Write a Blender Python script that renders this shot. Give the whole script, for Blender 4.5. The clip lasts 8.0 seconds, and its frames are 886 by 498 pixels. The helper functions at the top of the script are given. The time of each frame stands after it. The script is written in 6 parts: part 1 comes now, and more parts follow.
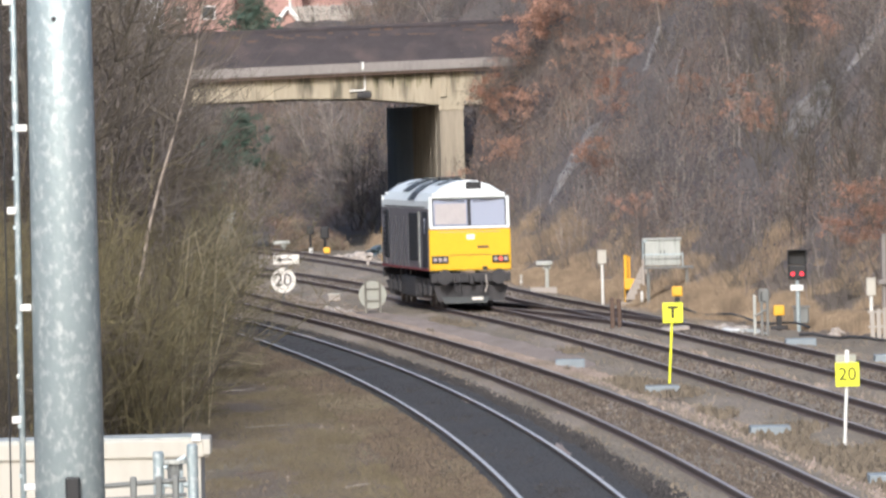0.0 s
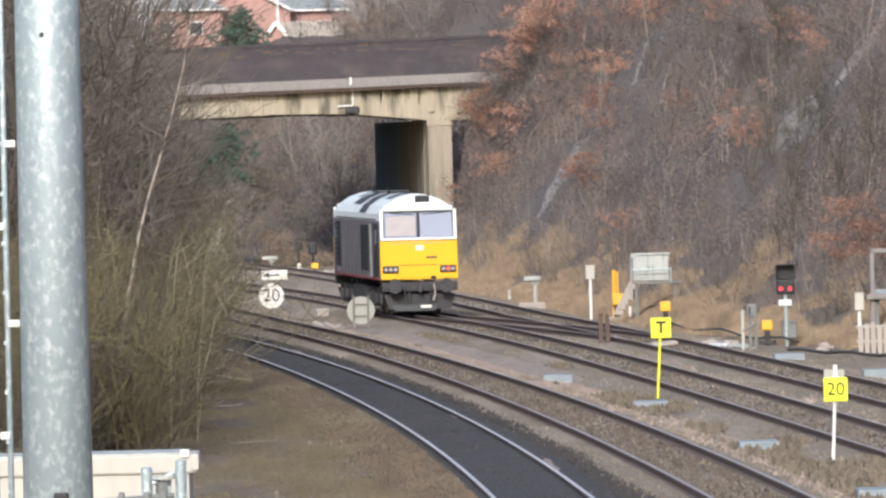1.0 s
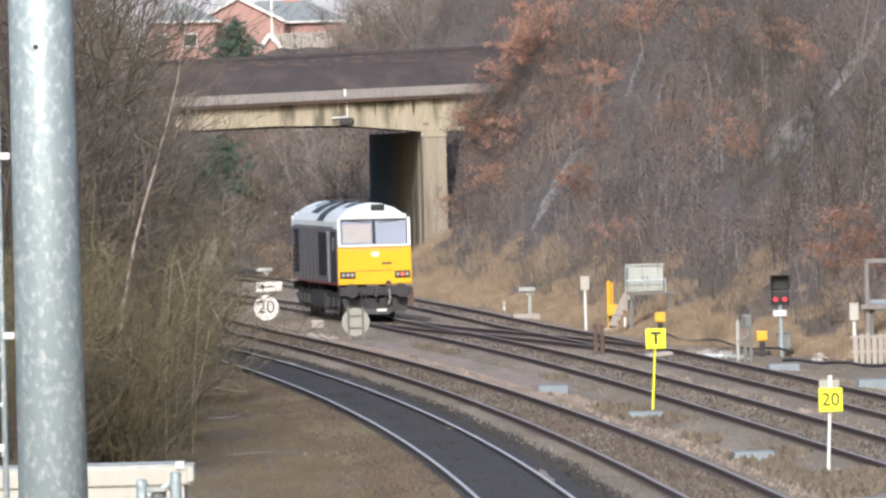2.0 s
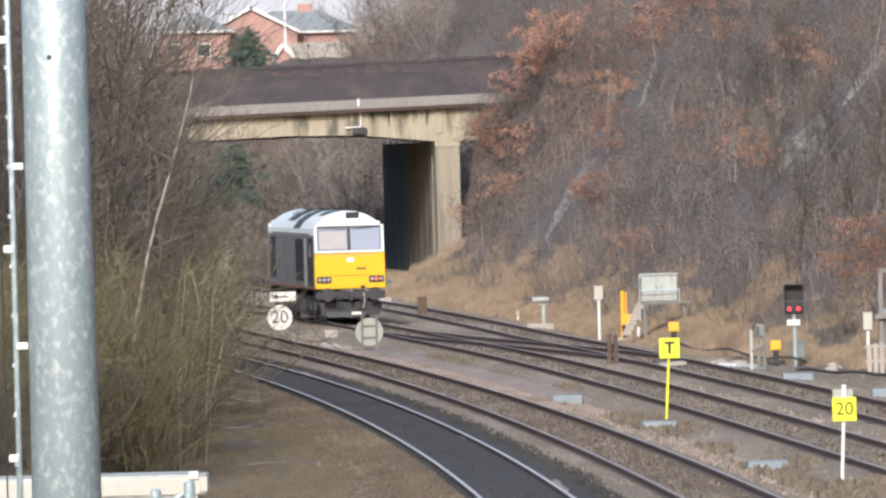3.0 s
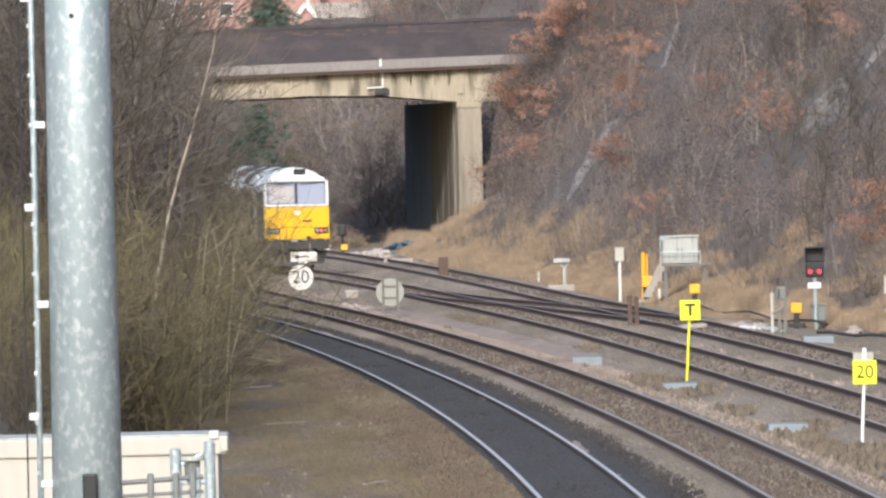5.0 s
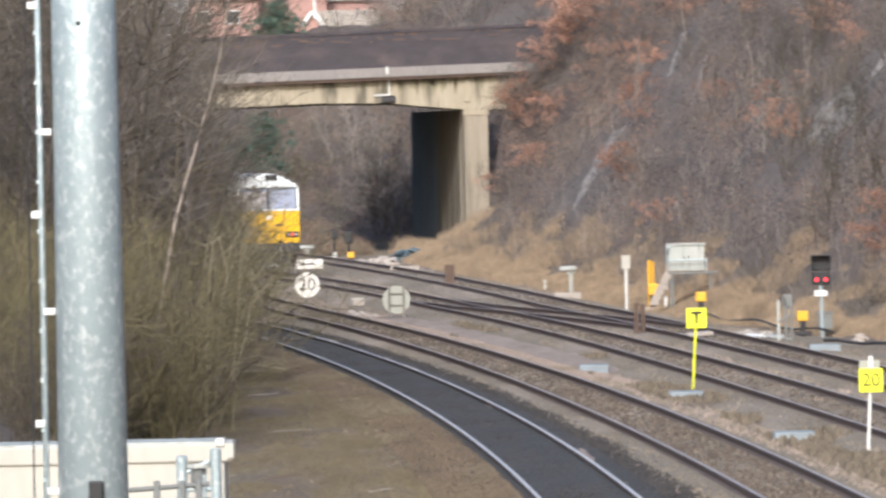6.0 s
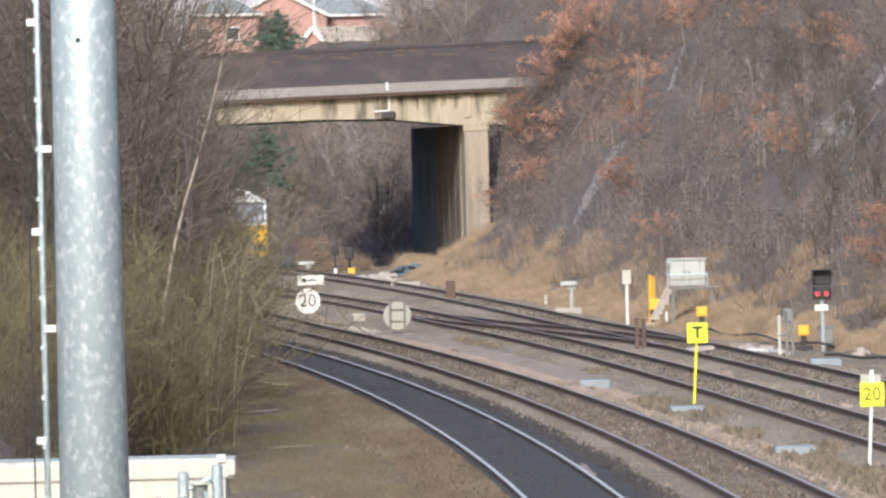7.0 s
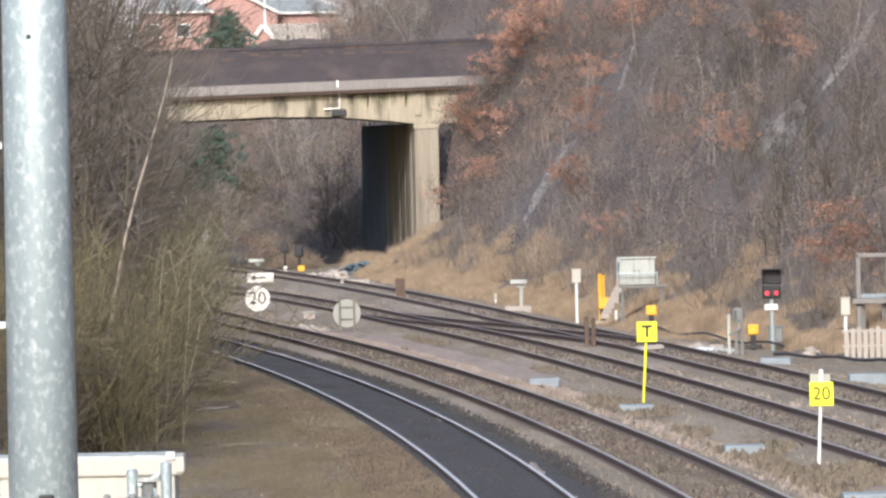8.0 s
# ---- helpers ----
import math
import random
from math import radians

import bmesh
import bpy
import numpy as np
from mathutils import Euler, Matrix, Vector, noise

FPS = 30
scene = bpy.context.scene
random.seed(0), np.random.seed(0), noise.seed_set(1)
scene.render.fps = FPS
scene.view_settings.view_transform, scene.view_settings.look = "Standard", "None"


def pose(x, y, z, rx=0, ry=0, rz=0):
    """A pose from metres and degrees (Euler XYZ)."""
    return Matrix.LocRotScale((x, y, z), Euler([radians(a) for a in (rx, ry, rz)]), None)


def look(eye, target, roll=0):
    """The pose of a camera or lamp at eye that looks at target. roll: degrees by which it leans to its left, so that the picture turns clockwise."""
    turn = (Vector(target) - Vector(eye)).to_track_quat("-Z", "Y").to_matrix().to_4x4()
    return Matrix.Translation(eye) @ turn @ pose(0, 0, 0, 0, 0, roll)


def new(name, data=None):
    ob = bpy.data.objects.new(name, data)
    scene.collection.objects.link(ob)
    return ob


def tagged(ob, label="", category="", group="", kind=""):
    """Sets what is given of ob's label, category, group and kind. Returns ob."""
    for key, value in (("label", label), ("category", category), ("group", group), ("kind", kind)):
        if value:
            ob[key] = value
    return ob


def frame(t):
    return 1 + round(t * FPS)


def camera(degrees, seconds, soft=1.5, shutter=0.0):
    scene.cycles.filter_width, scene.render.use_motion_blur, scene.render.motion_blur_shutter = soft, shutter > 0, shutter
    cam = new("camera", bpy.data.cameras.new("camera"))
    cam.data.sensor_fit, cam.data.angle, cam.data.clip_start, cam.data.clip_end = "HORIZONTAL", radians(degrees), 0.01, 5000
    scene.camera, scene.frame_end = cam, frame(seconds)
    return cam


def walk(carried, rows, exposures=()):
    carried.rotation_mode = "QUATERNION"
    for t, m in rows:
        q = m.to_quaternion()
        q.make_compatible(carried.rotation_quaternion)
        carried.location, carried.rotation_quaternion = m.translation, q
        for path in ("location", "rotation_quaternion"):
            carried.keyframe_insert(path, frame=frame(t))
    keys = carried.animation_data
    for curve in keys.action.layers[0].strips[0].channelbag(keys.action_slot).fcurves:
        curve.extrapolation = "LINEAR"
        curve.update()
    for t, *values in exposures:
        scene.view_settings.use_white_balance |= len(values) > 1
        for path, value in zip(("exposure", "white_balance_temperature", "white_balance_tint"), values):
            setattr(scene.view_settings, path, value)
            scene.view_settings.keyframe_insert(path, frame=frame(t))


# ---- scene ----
# ---- camera: carried, on a footbridge, with a long lens ----
EYE_HEIGHT = 5.35
cam = camera(4.8, 8.0, soft=2.5, shutter=0.5)
# seconds, yaw, pitch, roll
walk(cam, [(t, pose(0, 0, EYE_HEIGHT, 90 + pitch, roll, yaw)) for t, yaw, pitch, roll in [
    (0.0, 0.1242, -0.5705, 1.334), (0.1, 0.1121, -0.6060, 1.315), (0.2, 0.0678, -0.6207, 1.296), (0.3, 0.0731, -0.6479, 1.277),
    (0.4, 0.0271, -0.5775, 1.258), (0.5, -0.0143, -0.5348, 1.239), (0.6, -0.0636, -0.5253, 1.271), (0.7, -0.0952, -0.5253, 1.303),
    (0.8, -0.1092, -0.5026, 1.335), (0.9, -0.1049, -0.5019, 1.367), (1.0, 0.0602, -0.4891, 1.399), (1.1, 0.0470, -0.4802, 1.396),
    (1.2, 0.0739, -0.4752, 1.394), (1.3, 0.0516, -0.4757, 1.391), (1.4, 0.1235, -0.4743, 1.389), (1.5, 0.0924, -0.4626, 1.386),
    (1.6, 0.0334, -0.4748, 1.461), (1.7, 0.0004, -0.4681, 1.535), (2.8, 0.1234, -0.3486, 1.461), (2.9, 0.1269, -0.3716, 1.525),
    (3.0, 0.1025, -0.3736, 1.589), (3.1, 0.1129, -0.3848, 1.552), (3.2, 0.2080, -0.4283, 1.515), (3.3, 0.2125, -0.4290, 1.478),
    (3.4, 0.2171, -0.4340, 1.441), (3.5, 0.2027, -0.4693, 1.405), (3.6, 0.1774, -0.4900, 1.374), (3.7, 0.1590, -0.4954, 1.343),
    (3.8, 0.1315, -0.5011, 1.312), (3.9, 0.1087, -0.5066, 1.281), (4.0, 0.1255, -0.5431, 1.251), (4.1, 0.1671, -0.5683, 1.271),
    (4.2, 0.1448, -0.5953, 1.292), (4.3, 0.1489, -0.5994, 1.312), (4.4, 0.1216, -0.6041, 1.333), (4.5, 0.2199, -0.5981, 1.353),
    (4.6, 0.3055, -0.6090, 1.34), (4.7, 0.2834, -0.6053, 1.327), (5.8, 0.1667, -0.5365, 1.185), (5.9, 0.1962, -0.5424, 1.195),
    (6.0, 0.2551, -0.5412, 1.206), (6.1, 0.3450, -0.5882, 1.222), (6.2, 0.3450, -0.5924, 1.239), (6.3, 0.3362, -0.6057, 1.255),
    (6.4, 0.3181, -0.6058, 1.272), (6.5, 0.3132, -0.5956, 1.289), (6.6, 0.3221, -0.5959, 1.313), (6.7, 0.3442, -0.5860, 1.337),
    (6.8, 0.3165, -0.5592, 1.361), (6.9, 0.2921, -0.4741, 1.385), (7.0, 0.2568, -0.4564, 1.409), (7.1, 0.2200, -0.4576, 1.386),
    (7.2, 0.1620, -0.4638, 1.364), (7.3, 0.1174, -0.4651, 1.341), (7.4, 0.0775, -0.4754, 1.319), (7.5, 0.0283, -0.4717, 1.296),
    (7.6, 0.0017, -0.4822, 1.278), (7.7, -0.0115, -0.4874, 1.259), (7.8, -0.0249, -0.4836, 1.24), (7.9, -0.0114, -0.4792, 1.221),
    (8.0, -0.0132, -0.4733, 1.203)
]], exposures=((0, 0.34, 5950, 9), (4.5, 0.35, 5950, 9), (5.8, 0.42, 5950, 9), (8, 0.49, 5950, 9)))

# ---- world, sun, exposure ----
SUN_HEIGHT, SUN_SIDE = 31, -9           # degrees above the horizon; degrees to the right of straight behind the camera
world = bpy.data.worlds.new("sky")
scene.world = world
world.use_nodes = True
wn = world.node_tree
sky = wn.nodes.new("ShaderNodeTexSky")
sky.sky_type, sky.sun_disc = "NISHITA", False
sky.sun_elevation, sky.sun_rotation = radians(SUN_HEIGHT), radians(180 - SUN_SIDE)
sky.air_density, sky.dust_density, sky.ozone_density = 1.0, 4.0, 1.0
wn.nodes["Background"].inputs["Strength"].default_value = 0.15
wn.links.new(sky.outputs[0], wn.nodes["Background"].inputs[0])
sun = new("sun", bpy.data.lights.new("sun", "SUN"))
sun.data.energy, sun.data.angle, sun.data.color = 2.2, radians(4), (1.0, 0.95, 0.89)
a_ = radians(SUN_SIDE)
sun.matrix_world = look((math.sin(a_) * 50, -math.cos(a_) * 50, 50 * math.tan(radians(SUN_HEIGHT))), (0, 0, 0))


# pale overcast haze that closes the distance, far beyond the houses
HAZE = bpy.data.materials.new("pale_sky_haze")
HAZE.use_nodes = True
hz = HAZE.node_tree.nodes["Principled BSDF"]
hz.inputs["Base Color"].default_value = (0, 0, 0, 1)
hz.inputs["Roughness"].default_value = 1.0
hz.inputs["Emission Color"].default_value, hz.inputs["Emission Strength"].default_value = (1.0, 0.94, 0.95, 1), 0.72
haze = bpy.data.meshes.new("backdrop")
haze.from_pydata([(-420, 3900, -20), (420, 3900, -20), (420, 3900, 190), (-420, 3900, 190)], [], [(0, 1, 2, 3)])
haze.materials.append(HAZE)
tagged(new("backdrop", haze), "pale hazy sky low over the distance", "sky", kind="structure")


# ---- materials ----
def mat(name, c1, c2=None, scale=1.0, rough=0.8, metal=0.0, bump=0.0, fine=9.0, stain=None, stain_scale=0.15, stretch=(1, 1, 1),
        stain_amount=1.0, random_shift=0.0, emit=0.0, island=0.0):
    """Two tones mixed by noise at two scales, with a stain colour at a third, and a bump from the fine noise."""
    m = bpy.data.materials.new(name)
    m.use_nodes = True
    nt = m.node_tree
    b = nt.nodes["Principled BSDF"]
    b.inputs["Roughness"].default_value, b.inputs["Metallic"].default_value = rough, metal
    c2 = c2 or tuple(v * 0.8 for v in c1)
    tc = nt.nodes.new("ShaderNodeTexCoord")
    mp = nt.nodes.new("ShaderNodeMapping")
    mp.inputs["Scale"].default_value = stretch
    nt.links.new(tc.outputs["Object"], mp.inputs["Vector"])

    def noise_tex(s, detail=5, lo=0.3, hi=0.7):
        n = nt.nodes.new("ShaderNodeTexNoise")
        n.inputs["Scale"].default_value, n.inputs["Detail"].default_value = s, detail
        nt.links.new(mp.outputs[0], n.inputs["Vector"])
        r = nt.nodes.new("ShaderNodeMapRange")
        r.inputs["From Min"].default_value, r.inputs["From Max"].default_value = lo, hi
        nt.links.new(n.outputs["Fac"], r.inputs["Value"])
        return r.outputs[0]

    def mix(fac, a, c, kind="MIX"):
        x = nt.nodes.new("ShaderNodeMix")
        x.data_type, x.blend_type = "RGBA", kind
        for slot, v in ((x.inputs["Factor"], fac), (x.inputs[6], a), (x.inputs[7], c)):
            if hasattr(v, "links"):
                nt.links.new(v, slot)
            elif isinstance(v, tuple):
                slot.default_value = (*v, 1)
            else:
                slot.default_value = v
        return x.outputs[2]

    coarse, grain = noise_tex(scale), noise_tex(scale * fine, 6)
    half = tuple((p + q) / 2 for p, q in zip(c1, c2))
    col = mix(coarse, mix(grain, c1, half), mix(grain, half, c2))
    if stain:
        col = mix(noise_tex(stain_scale, 4, 0.5, 0.5 + 0.25 / max(stain_amount, 0.05)), col, stain)
    if random_shift:
        oi = nt.nodes.new("ShaderNodeObjectInfo")
        mr = nt.nodes.new("ShaderNodeMapRange")
        mr.inputs["To Min"].default_value, mr.inputs["To Max"].default_value = 1 - random_shift, 1 + random_shift
        nt.links.new(oi.outputs["Random"], mr.inputs["Value"])
        hsv = nt.nodes.new("ShaderNodeHueSaturation")
        nt.links.new(mr.outputs[0], hsv.inputs["Value"])
        nt.links.new(col, hsv.inputs["Color"])
        col = hsv.outputs[0]
    if island:                                     # loose pieces of one mesh differ in tone
        ge = nt.nodes.new("ShaderNodeNewGeometry")
        mr = nt.nodes.new("ShaderNodeMapRange")
        mr.inputs["To Min"].default_value, mr.inputs["To Max"].default_value = 1 - island, 1 + island
        nt.links.new(ge.outputs["Random Per Island"], mr.inputs["Value"])
        hsv = nt.nodes.new("ShaderNodeHueSaturation")
        nt.links.new(mr.outputs[0], hsv.inputs["Value"])
        nt.links.new(col, hsv.inputs["Color"])
        col = hsv.outputs[0]
    nt.links.new(col, b.inputs["Base Color"])
    if bump:
        bp = nt.nodes.new("ShaderNodeBump")
        bp.inputs["Strength"].default_value, bp.inputs["Distance"].default_value = bump, 0.05
        nt.links.new(grain, bp.inputs["Height"])
        nt.links.new(bp.outputs[0], b.inputs["Normal"])
    if emit:
        nt.links.new(col, b.inputs["Emission Color"])
        b.inputs["Emission Strength"].default_value = emit
    return m


EARTH = mat("brown_earth", (0.185, 0.14, 0.098), (0.10, 0.077, 0.055), 1.5, 0.95, bump=0.8, fine=9, stain=(0.205, 0.175, 0.118), stain_scale=0.5, stretch=(1, 0.12, 1))
TURF = mat("olive_dead_turf", (0.172, 0.143, 0.088), (0.085, 0.07, 0.048), 0.45, 0.9, island=0.35, stretch=(1, 0.15, 1))
HILL = mat("hillside_litter", (0.148, 0.124, 0.112), (0.092, 0.077, 0.071), 0.5, 0.95, bump=0.8, stain=(0.165, 0.11, 0.088), stain_scale=0.25)
VERGE = mat("straw_littered_verge", (0.215, 0.165, 0.118), (0.115, 0.092, 0.072), 0.9, 0.95, bump=0.8, stain=(0.13, 0.105, 0.09), stain_scale=0.4, stretch=(1, 0.25, 1))
BALLAST = mat("brown_ballast", (0.275, 0.226, 0.17), (0.152, 0.126, 0.094), 1.2, 0.95, bump=0.6, fine=8, stain=(0.335, 0.277, 0.232), stain_scale=0.4, stretch=(1, 0.1, 1))
DARK_EARTH = mat("dark_brown_cess", (0.14, 0.11, 0.087), (0.088, 0.07, 0.056), 1.2, 0.95, bump=0.8, fine=7, stretch=(1, 0.1, 1))
DARK_BALLAST = mat("oily_dark_ballast", (0.066, 0.060, 0.058), (0.037, 0.034, 0.034), 1.1, 0.9, bump=0.9, fine=9, stretch=(1, 0.2, 1))
PINK_BALLAST = mat("pale_pinkish_ballast", (0.42, 0.34, 0.295), (0.26, 0.208, 0.176), 1.6, 0.95, bump=0.8, fine=10, stain=(0.235, 0.192, 0.15), stain_scale=0.9, stretch=(1, 0.12, 1))
RAIL_SIDE = mat("rusty_rail", (0.15, 0.11, 0.096), (0.09, 0.067, 0.06), 6, 0.85)
RAIL_HEAD = mat("worn_rail_head", (0.58, 0.56, 0.56), (0.48, 0.46, 0.46), 4, 0.5, 0.15)
RAIL_DULL = mat("dull_rail_head", (0.40, 0.355, 0.345), (0.29, 0.25, 0.24), 4, 0.55, 0.1)
SLEEPER = mat("weathered_sleeper", (0.20, 0.17, 0.15), (0.13, 0.108, 0.096), 4, 0.9, bump=0.3)
CONCRETE = mat("stained_concrete", (0.44, 0.385, 0.29), (0.31, 0.265, 0.195), 0.5, 0.85, bump=0.3, stain=(0.13, 0.115, 0.085), stain_scale=1.3, stain_amount=1.5, stretch=(1.6, 1.6, 0.22))
CORNICE = mat("grey_concrete", (0.28, 0.255, 0.24), (0.21, 0.19, 0.18), 0.8, 0.85, bump=0.2, stretch=(1, 1, 0.4))
PIERCON = mat("pier_concrete", (0.37, 0.32, 0.25), (0.26, 0.225, 0.175), 0.6, 0.85, bump=0.2, stain=(0.14, 0.12, 0.095), stain_scale=0.9, stretch=(1.5, 1.5, 0.2))
# concrete with the shade under the deck put into its blue-grey colour
DECKSHADE = mat("deck_shaded_concrete", (0.24, 0.285, 0.35), (0.15, 0.18, 0.225), 0.8, 0.9, bump=0.2, stretch=(1.5, 1.5, 0.2))
ALGAE = mat("damp_green_stain", (0.30, 0.27, 0.175), (0.22, 0.20, 0.13), 2, 0.9)
FLANK = mat("grimy_flank_concrete", (0.36, 0.315, 0.25), (0.20, 0.18, 0.15), 0.7, 0.9, bump=0.2, stain=(0.10, 0.095, 0.09), stain_scale=0.8, stretch=(2.5, 2.5, 0.12))
DARKBRICK = mat("sooty_brick", (0.076, 0.066, 0.073), (0.048, 0.042, 0.048), 1.2, 0.9, bump=0.4, fine=12, stain=(0.11, 0.086, 0.085), stain_scale=0.5, stretch=(1, 1, 2.0))
REDBRICK = mat("red_brick", (0.47, 0.285, 0.245), (0.38, 0.23, 0.20), 1.5, 0.9, bump=0.2)
SLATE = mat("grey_roof_tile", (0.30, 0.325, 0.325), (0.22, 0.24, 0.243), 1.0, 0.8, bump=0.2, stretch=(1, 1, 4))
TIMBER = mat("pale_fence_timber", (0.46, 0.425, 0.38), (0.35, 0.315, 0.28), 2, 0.9, bump=0.2, stretch=(3, 3, 0.3))
WHITE = mat("white_paint", (0.80, 0.79, 0.76), (0.72, 0.71, 0.68), 2, 0.5)
CREAM = mat("cream_panel", (0.54, 0.515, 0.455), (0.46, 0.435, 0.38), 1.5, 0.6, stain=(0.45, 0.42, 0.36), stain_scale=1.2, stain_amount=0.3, stretch=(1, 1, 0.4))
# pale specks are zinc spangle with bright glints mixed into the colour
GALV = mat("galvanised_steel", (0.43, 0.505, 0.525), (0.35, 0.42, 0.445), 5, 0.42, 0.35, bump=0.10, fine=5, stain=(0.78, 0.82, 0.81), stain_scale=30, stain_amount=0.75, stretch=(1, 1, 0.7))
GREYSTEEL = mat("grey_steel", (0.23, 0.24, 0.235), (0.16, 0.165, 0.16), 3, 0.6, 0.3, stain=(0.2, 0.16, 0.13), stain_scale=2)
CABGREY = mat("pale_grey_cabinet", (0.50, 0.51, 0.475), (0.38, 0.395, 0.365), 2, 0.6, stain=(0.26, 0.265, 0.235), stain_scale=3.0, stain_amount=1.2, stretch=(2.5, 1, 0.3))
DISCGREY = mat("grey_sign_back", (0.40, 0.40, 0.35), (0.32, 0.32, 0.275), 3, 0.6)
SIGNRIB = mat("weathered_sign_rib", (0.22, 0.205, 0.175), (0.15, 0.14, 0.12), 5, 0.8)
SLABGREY = mat("bluish_concrete_slab", (0.29, 0.335, 0.365), (0.22, 0.25, 0.27), 3, 0.85, bump=0.2)
BLACK = mat("black_paint", (0.022, 0.022, 0.024), (0.014, 0.014, 0.016), 3, 0.55)
LETTER = mat("black_lettering", (0.03, 0.025, 0.025), (0.025, 0.02, 0.02), 3, 0.7)
SIGNYELLOW = mat("bright_yellow_sign", (0.86, 0.90, 0.03), (0.80, 0.83, 0.03), 3, 0.5)
ORANGE = mat("orange_yellow_paint", (0.88, 0.47, 0.03), (0.78, 0.40, 0.03), 4, 0.5)
LOCOYELLOW = mat("warning_yellow_paint", (0.86, 0.50, 0.010), (0.80, 0.45, 0.010), 1.5, 0.35)
LOCOWHITE = mat("white_locomotive_paint", (0.83, 0.85, 0.84), (0.74, 0.77, 0.77), 1.2, 0.4, stain=(0.66, 0.69, 0.69), stain_scale=0.8, stain_amount=0.6)
LOCOGREY = mat("grey_locomotive_paint", (0.245, 0.225, 0.245), (0.185, 0.17, 0.185), 1.2, 0.45, stain=(0.15, 0.14, 0.14), stain_scale=0.9, stain_amount=0.4, stretch=(1, 1, 0.4))
LOCODARK = mat("dark_grille", (0.045, 0.045, 0.05), (0.025, 0.025, 0.03), 3, 0.7)
LOCORED = mat("red_stripe", (0.35, 0.05, 0.06), (0.28, 0.04, 0.05), 2, 0.5)
ROOFDARK = mat("sooty_roof_panel", (0.07, 0.075, 0.08), (0.04, 0.045, 0.05), 1.5, 0.7)
UNDER = mat("grimy_underframe", (0.072, 0.068, 0.071), (0.04, 0.038, 0.04), 2, 0.8, bump=0.3)
SKIRT = mat("grey_skirt_plate", (0.10, 0.108, 0.112), (0.065, 0.07, 0.072), 2, 0.7)
STEEL = mat("worn_wheel_steel", (0.30, 0.28, 0.27), (0.2, 0.18, 0.17), 4, 0.4, 0.7)
GRASS = mat("dry_straw_grass", (0.385, 0.288, 0.193), (0.15, 0.113, 0.08), 0.8, 0.9, island=0.28, fine=4, stretch=(1, 0.25, 1))
TWIG = mat("brown_twigs", (0.112, 0.094, 0.071), (0.07, 0.058, 0.046), 0.6, 0.9, random_shift=0.4, island=0.35)
GREYTWIG = mat("grey_brown_twigs", (0.168, 0.142, 0.128), (0.106, 0.091, 0.085), 0.6, 0.9, random_shift=0.25, island=0.4)
PALETWIG = mat("pale_grey_twigs", (0.34, 0.30, 0.265), (0.22, 0.195, 0.175), 0.6, 0.9, random_shift=0.2, island=0.3)
ARCHTWIG = mat("pale_olive_canes", (0.25, 0.215, 0.145), (0.16, 0.138, 0.09), 0.8, 0.9, random_shift=0.25, island=0.35)
OLIVETWIG = mat("olive_brown_twigs", (0.165, 0.14, 0.07), (0.095, 0.08, 0.046), 0.6, 0.9, random_shift=0.25, island=0.45)
BARK = mat("grey_brown_bark", (0.16, 0.125, 0.105), (0.10, 0.08, 0.07), 2, 0.9, bump=0.4, stretch=(1, 1, 0.3))
BIRCH = mat("pale_birch_bark", (0.43, 0.36, 0.30), (0.23, 0.185, 0.155), 3, 0.8, stain=(0.09, 0.07, 0.06), stain_scale=2.6, stain_amount=1.5)
RUSSET = mat("russet_oak_leaves", (0.41, 0.225, 0.155), (0.255, 0.145, 0.105), 1.5, 0.8, random_shift=0.2, island=0.35)
BRACKEN = mat("dead_bramble_leaves", (0.20, 0.152, 0.125), (0.118, 0.095, 0.083), 0.9, 0.9, stain=(0.25, 0.145, 0.10), stain_scale=0.3, island=0.35)
DEADLEAF = mat("dark_dead_leaves", (0.083, 0.076, 0.082), (0.05, 0.046, 0.051), 0.9, 0.9, island=0.35)
EVERGREEN = mat("dark_evergreen_leaves", (0.085, 0.135, 0.10), (0.06, 0.095, 0.07), 1.2, 0.7)
IVY = mat("dull_green_leaves", (0.23, 0.215, 0.13), (0.15, 0.14, 0.09), 1.2, 0.8, island=0.3)
ROCK = mat("grey_weathered_rock", (0.31, 0.292, 0.28), (0.19, 0.176, 0.168), 1.2, 0.9, bump=0.8, stain=(0.14, 0.114, 0.10), stain_scale=1.6, stain_amount=1.3)
TARP = mat("blue_grey_tarpaulin", (0.16, 0.225, 0.26), (0.06, 0.08, 0.09), 2, 0.5)
RUBBLE = mat("pale_rubble", (0.50, 0.45, 0.40), (0.36, 0.31, 0.27), 3, 0.9, bump=0.4)
RUSTPOST_AND_SHADE = mat("rust_brown_timber_and_shade", (0.14, 0.095, 0.07), (0.09, 0.06, 0.05), 4, 0.9)
REDLAMP = mat("lit_red_lamp", (1.0, 0.03, 0.05), (1.0, 0.02, 0.04), 2, 0.3, emit=1.3)
TAILLAMP = mat("lit_tail_lamp", (0.9, 0.12, 0.08), (0.8, 0.08, 0.05), 2, 0.3, emit=1.0)
LENS = mat("lamp_lens", (0.5, 0.42, 0.40), (0.35, 0.3, 0.3), 4, 0.2)
SIGNCREAM = mat("cream_white_sign", (0.86, 0.82, 0.76), (0.80, 0.75, 0.68), 2, 0.5)

